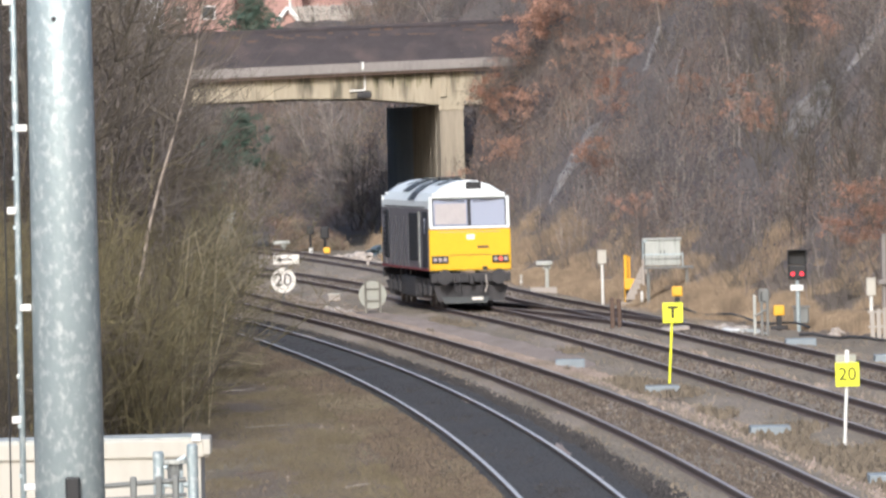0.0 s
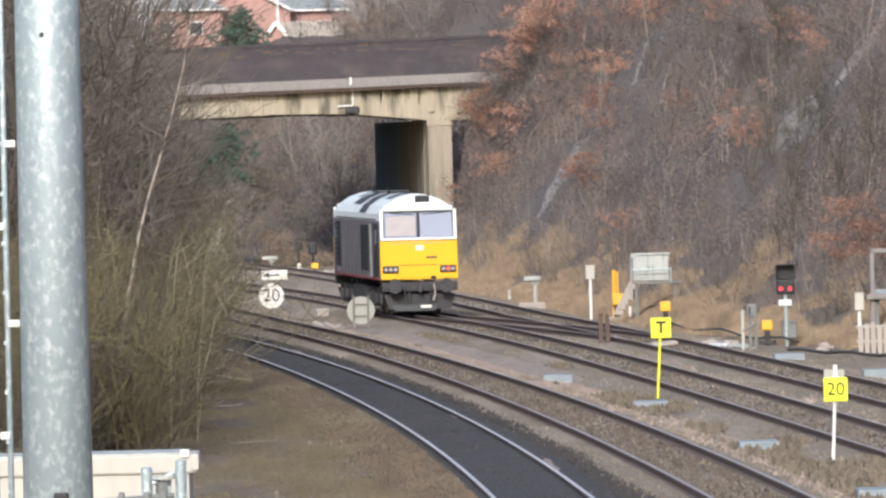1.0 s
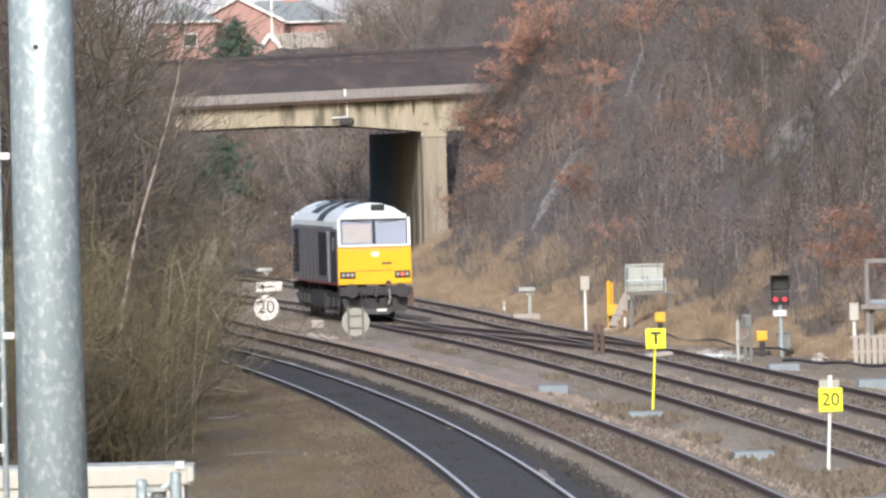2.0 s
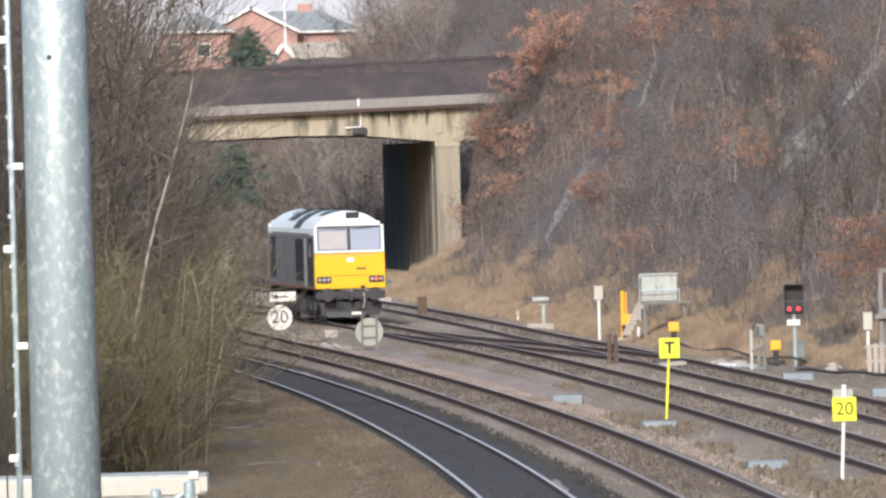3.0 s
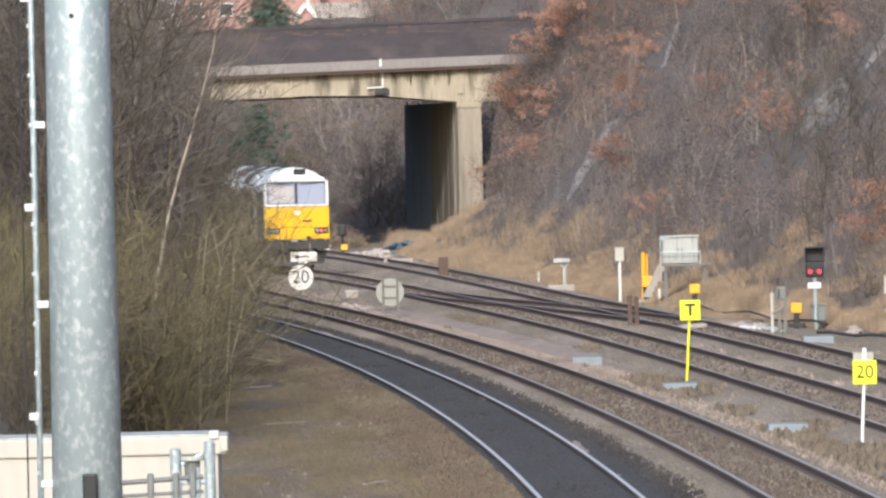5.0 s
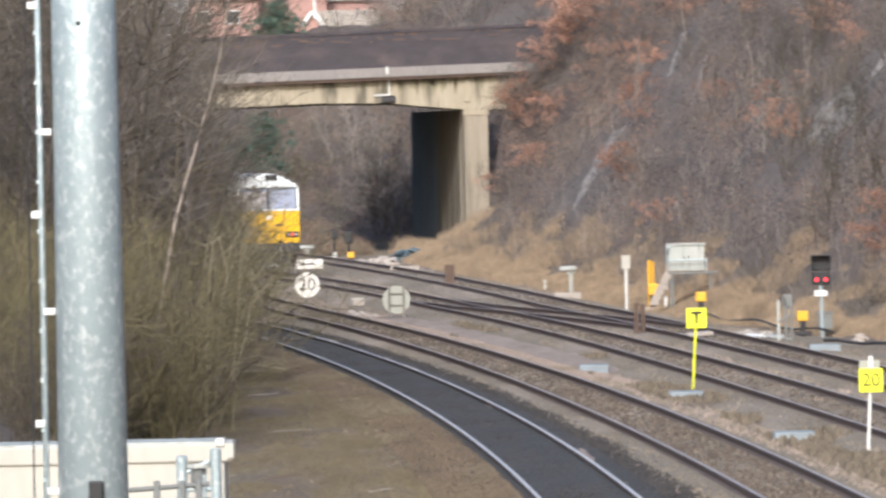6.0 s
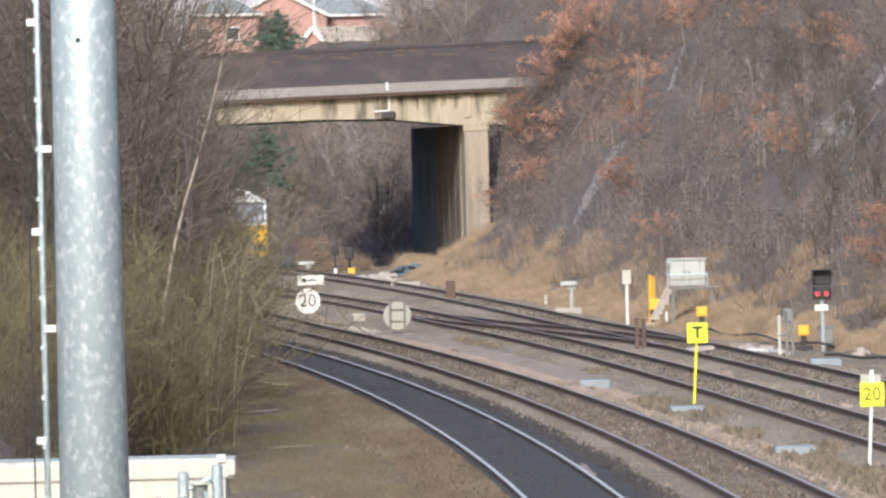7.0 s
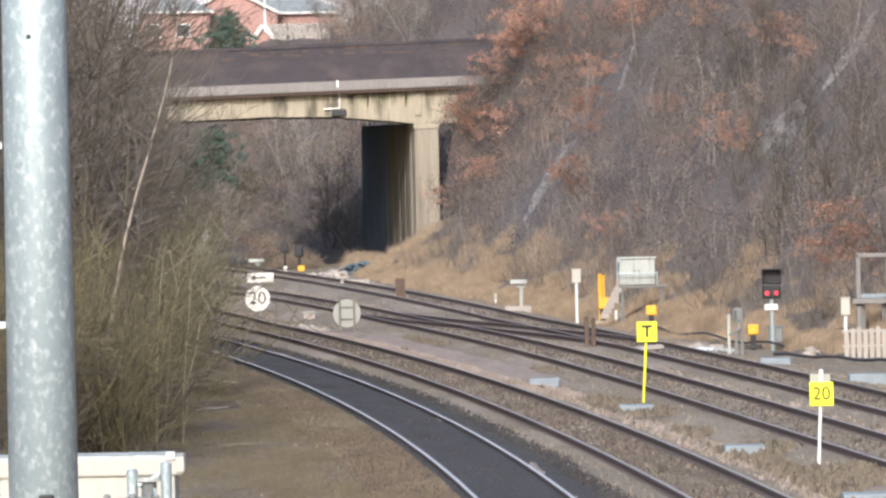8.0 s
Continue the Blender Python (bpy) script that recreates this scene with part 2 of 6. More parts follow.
GLASS = bpy.data.materials.new("windscreen_glass")
GLASS.use_nodes = True
gb = GLASS.node_tree.nodes["Principled BSDF"]
# pale blue base colour carries the sky's reflection
gb.inputs["Base Color"].default_value = (0.33, 0.37, 0.50, 1)
gb.inputs["Roughness"].default_value, gb.inputs["Metallic"].default_value = 0.04, 0.0
gb.inputs["Specular IOR Level"].default_value = 0.9
gb.inputs["Transmission Weight"].default_value = 0.25
PANESHEET = mat("pale_pane_sheet", (0.45, 0.41, 0.405), (0.36, 0.33, 0.33), 3, 0.6)
HOUSEGLASS = mat("dark_window_glass", (0.06, 0.07, 0.08), (0.04, 0.05, 0.06), 2, 0.15)


# ---- mesh helpers ----
def part(name, bm, material, parent=None, label="", smooth=False):
    me = bpy.data.meshes.new(name)
    if smooth:
        for face in bm.faces:
            face.smooth = True
    bm.to_mesh(me)
    bm.free()
    for m in material if isinstance(material, (list, tuple)) else [material]:
        me.materials.append(m)
    ob = new(name, me)
    if parent is not None:
        ob.parent = parent
    if label:
        ob["label"] = label
    return ob


def raw(name, verts, faces, material, parent=None, label="", slots=None, smooth=False):
    me = bpy.data.meshes.new(name)
    me.from_pydata(verts, [], faces)
    for m in material if isinstance(material, (list, tuple)) else [material]:
        me.materials.append(m)
    if slots is not None:
        me.polygons.foreach_set("material_index", np.array(slots, dtype=np.int32))
    if smooth:
        me.polygons.foreach_set("use_smooth", np.ones(len(me.polygons), dtype=bool))
    me.update()
    ob = new(name, me)
    if parent is not None:
        ob.parent = parent
    if label:
        ob["label"] = label
    return ob


def thing(name, m, label, category, group=""):
    ob = new(name)
    ob.empty_display_size = 0.2
    ob.matrix_basis = m
    return tagged(ob, label, category, group)


def box(cx, cy, cz, sx, sy, sz, bevel=0.0, bm=None, rot=None):
    """A box about its centre, its edges rounded off by bevel."""
    out = bm or bmesh.new()
    tmp = bmesh.new()
    bmesh.ops.create_cube(tmp, size=1)
    bmesh.ops.scale(tmp, vec=(sx, sy, sz), verts=tmp.verts)
    if bevel:
        bmesh.ops.bevel(tmp, geom=list(tmp.edges), offset=bevel, segments=2, affect="EDGES", profile=0.5)
    if rot is not None:
        bmesh.ops.transform(tmp, matrix=rot, verts=tmp.verts)
    bmesh.ops.translate(tmp, vec=(cx, cy, cz), verts=tmp.verts)
    me = bpy.data.meshes.new("tmp")
    tmp.to_mesh(me)
    tmp.free()
    out.from_mesh(me)
    bpy.data.meshes.remove(me)
    return out


def rod(p, q, r1, r2=None, n=10, bm=None):
    """A round bar from p to q."""
    out = bm or bmesh.new()
    p, q = Vector(p), Vector(q)
    d = q - p
    tmp = bmesh.new()
    bmesh.ops.create_cone(tmp, cap_ends=True, segments=n, radius1=r1, radius2=r1 if r2 is None else r2, depth=d.length)
    bmesh.ops.transform(tmp, matrix=Matrix.Translation((p + q) / 2) @ d.to_track_quat("Z", "Y").to_matrix().to_4x4(), verts=tmp.verts)
    me = bpy.data.meshes.new("tmp")
    tmp.to_mesh(me)
    tmp.free()
    out.from_mesh(me)
    bpy.data.meshes.remove(me)
    return out


def prism(points, y0, y1, bm=None):
    """An (x, z) outline drawn out from y0 to y1."""
    out = bm or bmesh.new()
    a = [out.verts.new((x, y0, z)) for x, z in points]
    b = [out.verts.new((x, y1, z)) for x, z in points]
    n = len(points)
    out.faces.new(a)
    out.faces.new(list(reversed(b)))
    for i in range(n):
        out.faces.new((a[i], b[i], b[(i + 1) % n], a[(i + 1) % n]))
    bmesh.ops.recalc_face_normals(out, faces=out.faces)
    return out


def lettering(name, text, size, m, parent, material=None, weight=-0.006):
    """Writing in the built-in font, turned into a mesh with a little thickness; it stands in the x-z plane and faces -y."""
    cu = bpy.data.curves.new(name, "FONT")
    cu.body, cu.size, cu.extrude, cu.align_x, cu.align_y = text, size, 0.004, "CENTER", "CENTER"
    cu.offset = weight * size
    tmp = new("tmp", cu)
    me = bpy.data.meshes.new_from_object(tmp.evaluated_get(bpy.context.evaluated_depsgraph_get()))
    bpy.data.objects.remove(tmp)
    me.materials.clear()
    me.materials.append(material or LETTER)
    me.transform(m @ pose(0, 0, 0, 90, 0, 0))
    ob = new(name, me)
    ob.parent = parent
    return ob


# ---- the plan: tracks, foot of the cutting, lie of the land ----
def rail_z(y):
    """The line climbs gently beyond the crossover."""
    return 0.0035 * max(0, min(y, 640) - 360)


TRACKS = {1: (-5.497, -7.298, -1.684, 0), 2: (-2.147, -6.703, -1.275, 0), 3: (2.756, -5.739, -1.264, -0.397), 4: (5.936, -5.356, -0.761, -0.181)}


def track_x(k, y):
    u = (y - 300) / 100
    if k == 5:                                     # crossover from track 4 to track 3
        s = min(max((y - 300) / 85, 0), 1)
        s = s * s * (3 - 2 * s)
        return (1 - s) * track_x(4, y) + s * track_x(3, y)
    return sum(c * u ** i for i, c in enumerate(TRACKS[k]))


def track_side(k, y):
    """Unit vector to the right of a track."""
    dx = (track_x(k, y + 0.5) - track_x(k, y - 0.5))
    n = math.hypot(dx, 1)
    return 1 / n, -dx / n


FOOT_Y = [100, 200, 250, 292, 306, 318, 331, 350, 370, 388, 406, 425, 442, 464, 483, 508, 520, 543, 547, 552, 560, 575, 620, 640, 760, 1500]
FOOT_X = [27, 19, 15, 12.2, 10, 8.7, 7.3, 5.9, 4.2, 3.3, 2.2, 0.8, -0.7, -2.2, -3.4, -4.4, -4.4, -4.6, -7.2, -9.0, -11.2, -14.8, -23.5, -26.5, -48, -150]


def land(x, y):
    """Height of the ground; rail heads are at 0 as far as the crossover."""
    low = rail_z(y)
    d = x - float(np.interp(y, FOOT_Y, FOOT_X))
    if d > 0:
        rise = 0.35 * d if d < 3 else 1.05 + 1.0 * (d - 3)
        cap = 12.8 + 7 * min(max((x + 4) / 8, 0), 1)
        bumpy = min(d / 4, 1) * (0.5 * noise.noise((x * 0.35, y * 0.12, 3)) + 0.25 * noise.noise((x * 0.9, y * 0.4, 7)))
        wing = min(max(x + 0.3, 0), 1) * min(max((y - 508) / 9, 0), 1) * min(max((560 - y) / 12, 0), 1)
        return low * max(0, 1 - d / 6) - 0.25 + max(min(rise, cap), wing * (7.8 + 3.6 * min(max((x - 2.0) / 2.5, 0), 1))) + bumpy
    left = track_x(1, min(y, 620)) - 7 - x
    if left > 0 and y > 120:
        return low - 0.3 + min(0.5 * left, 6) * min((y - 120) / 60, 1) + 0.15 * noise.noise((x * 0.3, y * 0.1, 1))
    return low - 0.3 + 0.05 * noise.noise((x * 0.5, y * 0.1, 1))


# ---- ground: one sheet to the horizon ----
def lines(dense_from, dense_to, step, far):
    out, x, s = [], dense_from, step
    while x > -far:
        s *= 1.6
        x -= s
        out.append(max(x, -far))
    out.reverse()
    out += list(np.arange(dense_from, dense_to, step))
    x, s = dense_to, step
    while x < far:
        out.append(x)
        s *= 1.6
        x += s
    return out + [far]


def build_ground():
    xs, ys = lines(-34, 34, 0.5, 4000), lines(100, 700, 1.0, 4500)
    verts = [(x, y, land(x, y)) for y in ys for x in xs]
    n = len(xs)
    faces, slots = [], []
    for j in range(len(ys) - 1):
        foot = float(np.interp(ys[j], FOOT_Y, FOOT_X))
        for i in range(n - 1):
            k = j * n + i
            faces.append((k, k + 1, k + n + 1, k + n))
            slots.append(2 if foot - 0.8 < xs[i] < foot + 3.0 and 150 < ys[j] < 514 else 3 if track_x(1, min(max(ys[j], 100), 620)) + 1 < xs[i] < foot and 100 < ys[j] < 560 else 1 if xs[i] > foot + 0.8 or xs[i] < track_x(1, min(max(ys[j], 100), 620)) - 9 else 0)
    ob = raw("ground", verts, faces, [EARTH, HILL, VERGE, BALLAST], slots=slots, smooth=True)
    tagged(ob, "brown trackside earth rising into a steep littered cutting", "ground", kind="structure")


build_ground()


# ---- tracks ----
RAIL = [(-0.036, 0.0), (0.036, 0.0), (0.036, -0.035), (0.012, -0.05), (0.012, -0.125), (0.07, -0.145), (0.07, -0.158), (-0.07, -0.158), (-0.07, -0.145), (-0.012, -0.125), (-0.012, -0.05), (-0.036, -0.035)]


def sweep(name, k, y0, y1, step, outline, offset, material, parent, slots=None, wobble=0.0, label="", taper=False):
    """Draws an outline (sideways, up) along a track; a tapered one sinks away at both ends."""
    verts, faces, fs = [], [], []
    ys = np.arange(y0, y1 + 0.01, step)
    n = len(outline)
    for j, y in enumerate(ys):
        cx, (sx, sy) = track_x(k, y), track_side(k, y)
        for i, (u, z) in enumerate(outline):
            w = u + offset + (wobble * noise.noise((y * 0.07, i * 3.1 + k * 7, 0)) if wobble else 0)
            if taper:
                z = -0.44 + (z + 0.44) * min(1, (y - y0) / 14, (y1 - y) / 14)
            verts.append((cx + sx * w, y + sy * w, z + rail_z(y) + (0.3 * wobble * noise.noise((y * 0.2, i * 2.3, k)) if wobble else 0)))
        if j:
            for i in range(n if slots is not None else n - 1):
                a, b = (j - 1) * n + i, (j - 1) * n + (i + 1) % n
                faces.append((a, b, b + n, a + n))
                fs.append(slots[i] if slots is not None else 0)
    return raw(name, verts, faces, material, parent, label, fs)


def build_track(k, y0, y1, head, bed, label, half=2.0):
    t = thing("railway_track", Matrix(), label, "railway track", "tracks through the cutting")
    if bed is not None:
        sweep("ballast_bed", k, y0, y1, 3.0, [(-half - 0.5, -0.44), (-half, -0.2), (-1.3, -0.15), (-0.86, -0.14), (-0.62, -0.155), (0, -0.15), (0.62, -0.155), (0.86, -0.14), (1.3, -0.15), (half, -0.2), (half + 0.5, -0.44)], 0, bed, t, wobble=0.10 if k > 1 else 0.03)
    if k == 1:
        sweep("oily_strip", k, y0, y1, 3.0, [(-0.92, -0.14), (-0.8, -0.075), (0, -0.09), (0.9, -0.07), (1.25, -0.09), (1.55, -0.17)], 0, DARK_BALLAST, t, wobble=0.10)
    slots = [1] + [0] * (len(RAIL) - 1)
    for side in (-0.7525, 0.7525):
        sweep("rail", k, y0, y1, 2.0, RAIL, side, [RAIL_SIDE, head], t, slots=slots)
    verts, faces = [], []
    for y in np.arange(y0, y1, 0.68):
        cx, (sx, sy) = track_x(k, y), track_side(k, y)
        b = len(verts)
        for du in (-1.28, 1.28):
            for dv in (-0.125, 0.125):
                for z in (-0.3, -0.158 if k != 1 else -0.142):
                    verts.append((cx + sx * du - sy * dv, y + sy * du + sx * dv, z + rail_z(y)))
        faces += [(b + i[0], b + i[1], b + i[2], b + i[3]) for i in ((1, 3, 7, 5), (0, 1, 5, 4), (2, 6, 7, 3), (0, 2, 3, 1), (4, 5, 7, 6))]
    s = raw("sleeper_bed", verts, faces, SLEEPER if k != 1 else DARK_BALLAST, t, "weathered sleepers set in the ballast")
    tagged(s, kind="stuff")
    return t


build_track(1, 105, 620, RAIL_HEAD, DARK_EARTH, "polished-railed track on oily black ballast", 1.4)
build_track(2, 105, 620, RAIL_DULL, BALLAST, "rusty-railed curving track on brown ballast")
build_track(3, 105, 620, RAIL_DULL, BALLAST, "dull-railed track curving away under the bridge")
build_track(4, 105, 620, RAIL_DULL, BALLAST, "dull-railed track beside the foot of the cutting")
build_track(5, 301, 384, RAIL_DULL, None, "crossover track joining two running lines")


def ballast_heap(k, y0, y1, offset, half, material, label):
    """A low ridge of loose stone lying along a track."""
    ob = sweep("ballast_ridge", k, y0, y1, 2.0, [(-half, -0.40), (-half * 0.5, -0.14), (0, -0.09), (half * 0.5, -0.13), (half, -0.40)], offset, material, None, wobble=0.25, taper=True)
    tagged(ob, label, "ballast ridge", kind="stuff")


ballast_heap(2, 250, 362, 2.35, 1.0, PINK_BALLAST, "pale pinkish loose ballast lying between the tracks")
ballast_heap(2, 130, 420, -2.3, 0.55, PINK_BALLAST, "pale ballast shoulder lying beside the dark track")


# ---- locomotive ----
def build_loco():
    """Front buffers at y = 0, the body runs back along +y; rail heads at z = 0."""
    L = 21.2
    loco = thing("locomotive", Matrix(), "grey diesel locomotive with yellow nose and white roof", "locomotive")
    side = [(-1.32, 1.2), (-1.32, 3.2), (-1.27, 3.44), (-1.08, 3.70), (-0.75, 3.92), (-0.35, 4.06), (0, 4.10)]
    outline = side + [(-x, z) for x, z in reversed(side[:-1])]

    # body shell: rounded hood between the two cabs, with raked ends
    bm = bmesh.new()
    def ring(y, top=1.0, inset=0.0, rake=0.0):
        return [bm.verts.new((x * (1 - inset), y + rake * max(0, z - 2.4), 1.2 + (z - 1.2) * top)) for x, z in outline]
    rings = [ring(0.62, 0.985, 0.03, 0.22), ring(0.80, 1.0, 0.0, 0.16), ring(3.0), ring(L - 3.0), ring(L - 0.7, 1.0, 0.0, -0.16), ring(L - 0.5, 0.985, 0.03, -0.22)]
    n = len(outline)
    for r, q in zip(rings, rings[1:]):
        for i in range(n - 1):
            f = bm.faces.new((r[i], r[i + 1], q[i + 1], q[i]))
            f.material_index = 0 if i in (0, n - 2) else 1
        bm.faces.new((r[0], q[0], q[-1], r[-1])).material_index = 0
    for r in (rings[0], rings[-1]):
        bm.faces.new(r).material_index = 1
    bmesh.ops.recalc_face_normals(bm, faces=bm.faces)
    body = part("body", bm, [LOCOGREY, LOCOWHITE], loco)

    # nose: yellow lower panel, white windscreen surround
    for y, d in ((0.60, 1), (L - 0.48, -1)):
        nose = part("nose_panel", box(0, y + 0.02 * d, 1.88, 2.62, 0.12, 1.34, 0.04), LOCOYELLOW, loco, "bright yellow warning panel")
        for s in (-1, 1):
            c = part("lamp_cluster", box(s * 0.97, y - 0.06 * d, 1.56, 0.54, 0.06, 0.24, 0.02), BLACK, loco)
            for i, m in ((-1, LENS), (0, TAILLAMP if s == 1 and d == 1 else LENS), (1, LENS)):
                part("lamp", rod((s * 0.97 + i * 0.16, y - 0.08 * d, 1.56), (s * 0.97 + i * 0.16, y - 0.105 * d, 1.56), 0.065, n=12), m, c)
        part("nose_seam", box(0, y - 0.045 * d, 1.70, 1.35, 0.012, 0.022), RUSTPOST_AND_SHADE, loco)
        part("nose_seam", box(-0.02, y - 0.045 * d, 2.44, 2.0, 0.012, 0.018), TIMBER, loco)
        part("number_panel", box(0.42, y - 0.045 * d, 1.95, 0.36, 0.012, 0.07), RUSTPOST_AND_SHADE, loco)
        part("maker_plate", box(0.02, y - 0.045 * d, 2.28, 0.26, 0.012, 0.16), SIGNCREAM, loco)
        part("lamp_bracket", box(0.46, y - 0.09 * d, 1.27, 0.16, 0.1, 0.12, 0.01), BLACK, loco)
        sill = part("windscreen_sill", box(0, y - 0.02 * d, 2.58, 2.56, 0.16, 0.09, 0.03), LOCOWHITE, loco)
        tilt = Matrix.Rotation(-0.12 * d, 4, "X")
        for s in (-1, 1):
            w = part("windscreen", box(s * 0.60, y + 0.09 * d, 3.05, 1.10, 0.03, 0.82, 0.012, rot=tilt), GLASS, loco, "pale reflecting windscreen pane")
            fr = box(s * 0.60, y + 0.105 * d, 3.05, 1.19, 0.03, 0.92, 0.015, rot=tilt)
            part("windscreen_frame", fr, BLACK, w)
            part("wiper", rod((s * 0.9, y + 0.1 * d, 3.46), (s * 0.15, y + 0.1 * d, 3.40), 0.014, n=6), BLACK, w)
        # pale pinkish sheet over most of the left pane
        part("blind", box(-0.60, y + 0.068 * d, 3.02, 1.0, 0.02, 0.66, rot=tilt), PANESHEET, loco)
        part("cab_pillar", box(0, y + 0.08 * d, 3.05, 0.10, 0.08, 0.88, 0.02, rot=tilt), LOCODARK, loco)
        for s in (-1, 1):
            part("corner_pillar", box(s * 1.24, y + 0.10 * d, 3.07, 0.11, 0.16, 1.0, 0.03, rot=tilt), LOCOWHITE, loco)
        part("brow", box(0, y + 0.26 * d, 3.60, 2.36, 0.22, 0.18, 0.05), LOCOWHITE, loco)
        part("horn_grille", box(0.18, y + 0.40 * d, 3.92, 0.5, 0.14, 0.24, 0.02), BLACK, loco)

        # buffer beam, buffers, hoses, deflector
        part("buffer_beam", box(0, y + 0.02 * d, 0.98, 2.56, 0.20, 0.30, 0.02), UNDER, loco)
        for s in (-1, 1):
            bf = part("buffer", rod((s * 0.87, y, 1.0), (s * 0.87, y - 0.42 * d, 1.0), 0.13, n=16), UNDER, loco)
            part("buffer_head", rod((s * 0.87, y - 0.42 * d, 1.0), (s * 0.87, y - 0.47 * d, 1.0), 0.25, 0.24, n=20), UNDER, bf)
        part("coupling", box(0, y - 0.2 * d, 0.92, 0.14, 0.4, 0.3, 0.04), UNDER, loco)
        for x in (-0.5, -0.35, 0.33, 0.48):
            h = rod((x, y - 0.1 * d, 1.05), (x * 1.05, y - 0.25 * d, 0.72), 0.022, n=8)
            rod((x * 1.05, y - 0.25 * d, 0.72), (x * 0.9, y - 0.2 * d, 0.5), 0.026, n=8, bm=h)
            part("air_hose", h, UNDER if x < 0.4 else TIMBER, loco)
        part("deflector", prism([(-1.2, 0.72), (1.2, 0.72), (1.05, 0.22), (-1.05, 0.22)], y + 0.05 * d, y + 0.16 * d), UNDER, loco)
        part("deflector_plate", prism([(-0.95, 0.36), (0.6, 0.36), (0.5, 0.16), (-0.85, 0.16)], y - 0.03 * d, y + 0.03 * d), SKIRT, loco)
        part("coupler_pocket", box(0.2, y - 0.06 * d, 0.30, 0.36, 0.05, 0.10, 0.01), SIGNCREAM, loco, "pale worn plate")

    # sides: grilles, doors, stripe, rails
    for s in (-1, 1):
        x = s * 1.325
        part("sole_stripe", box(x, L / 2, 1.24, 0.03, L - 1.9, 0.06), LOCORED, loco)
        part("cant_stripe", box(s * 1.315, L / 2, 3.24, 0.02, L - 4.5, 0.04), SKIRT, loco)
        for y0, y1, z0, z1 in ((5.0, 8.3, 1.5, 3.05), (17.0, 19.4, 1.5, 3.1)):
            g = part("side_grille", box(x, (y0 + y1) / 2, (z0 + z1) / 2, 0.03, y1 - y0, z1 - z0, 0.008), LOCODARK, loco)
            for i in range(9):
                part("louvre", box(x + s * 0.02, (y0 + y1) / 2, z0 + (i + 0.5) * (z1 - z0) / 9, 0.03, y1 - y0 - 0.1, 0.04), LOCODARK, g)
        for yd in (2.0, L - 2.0):
            d = part("cab_door", box(x, yd, 2.2, 0.03, 2.0, 1.8, 0.01), LOCODARK if yd < 5 else LOCOGREY, loco)
            part("door_window", box(x + s * 0.012, yd, 2.65, 0.03, 0.46, 0.5, 0.02), GLASS, d)
            for e in ((1.55,) if yd < 5 else ()):
                part("handrail", rod((x + s * 0.06, yd + e, 1.3), (x + s * 0.06, yd + e, 3.1), 0.02, n=6), CABGREY, d, "white grab rail")
        for yc in (9.2, 10.8, 12.4, 14.0, 15.6):
            part("body_rib", box(x, yc, 2.05, 0.025, 0.07, 1.75), SKIRT, loco)
        part("fuel_tank", box(s * 0.85, L / 2, 0.62, 0.75, 5.4, 0.7, 0.08), UNDER, loco)

    # roof: dark panels over the white, exhaust and fans
    def roof_panel(name, y0, y1, i0, i1, lift, material):
        v, f = [], []
        for y in (y0, y1):
            for x, z in outline[i0:i1 + 1]:
                v.append((x * (1 + lift / 2), y, z + lift))
        m = i1 - i0 + 1
        for i in range(m - 1):
            f.append((i, i + 1, m + i + 1, m + i))
        return raw(name, v, f, material, body, smooth=False)
    for y0, y1, i0, i1 in ((2.6, 4.6, 4, 9), (7.0, 9.6, 2, 9), (11.0, 14.2, 3, 9), (15.4, 16.2, 4, 8)):
        roof_panel("roof_panel", y0, y1, i0, i1, 0.02, ROOFDARK)
    for yf in (12.0, 13.3):
        part("roof_fan", rod((0, yf, 4.10), (0, yf, 4.16), 0.5, n=20), SKIRT, body)
    part("exhaust", box(0, 8.2, 4.13, 0.7, 0.9, 0.12, 0.03), BLACK, body)

    # bogies and wheels
    for yb in (4.4, L - 4.4):
        bg = part("bogie", box(0, yb, 0.62, 1.9, 5.2, 0.22, 0.04), UNDER, loco)
        for s in (-1, 1):
            part("side_frame", prism([(yb - 2.75, 0.75), (yb - 2.3, 0.45), (yb + 2.3, 0.45), (yb + 2.75, 0.75), (yb + 2.4, 0.92), (yb - 2.4, 0.92)], -0.05, 0.05), UNDER, bg).matrix_basis = Matrix.Translation((s * 1.08, 0, 0)) @ Matrix.Rotation(radians(90), 4, "Z") @ Matrix.Scale(-1, 4, (0, 1, 0))
            for dy in (-2.06, 0, 2.06):
                part("axle_box", box(s * 1.15, yb + dy, 0.56, 0.16, 0.34, 0.34, 0.03), UNDER, bg)
                part("spring", rod((s * 1.12, yb + dy + 0.45, 0.6), (s * 1.12, yb + dy + 0.45, 0.95), 0.09, n=10), UNDER, bg)
    for yb in (4.4, L - 4.4):
        for dy in (-2.06, 0, 2.06):
            bmw = rod((-0.82, 0, 0), (0.82, 0, 0), 0.09, n=10)
            for s in (-1, 1):
                rod((s * 0.69, 0, 0), (s * 0.82, 0, 0), 0.56, 0.55, n=28, bm=bmw)
                rod((s * 0.66, 0, 0), (s * 0.69, 0, 0), 0.585, n=28, bm=bmw)
                for q in range(4):
                    box(s * 0.83, 0.28 * math.cos(q * 1.571), 0.28 * math.sin(q * 1.571), 0.02, 0.09, 0.09, bm=bmw)
            w = part("wheelset", bmw, STEEL, loco)
            w.matrix_basis = pose(0, yb + dy, 0.56)
            WHEELS.append((w, (0, yb + dy, 0.56)))
    return loco


WHEELS = []
LOCO = build_loco()
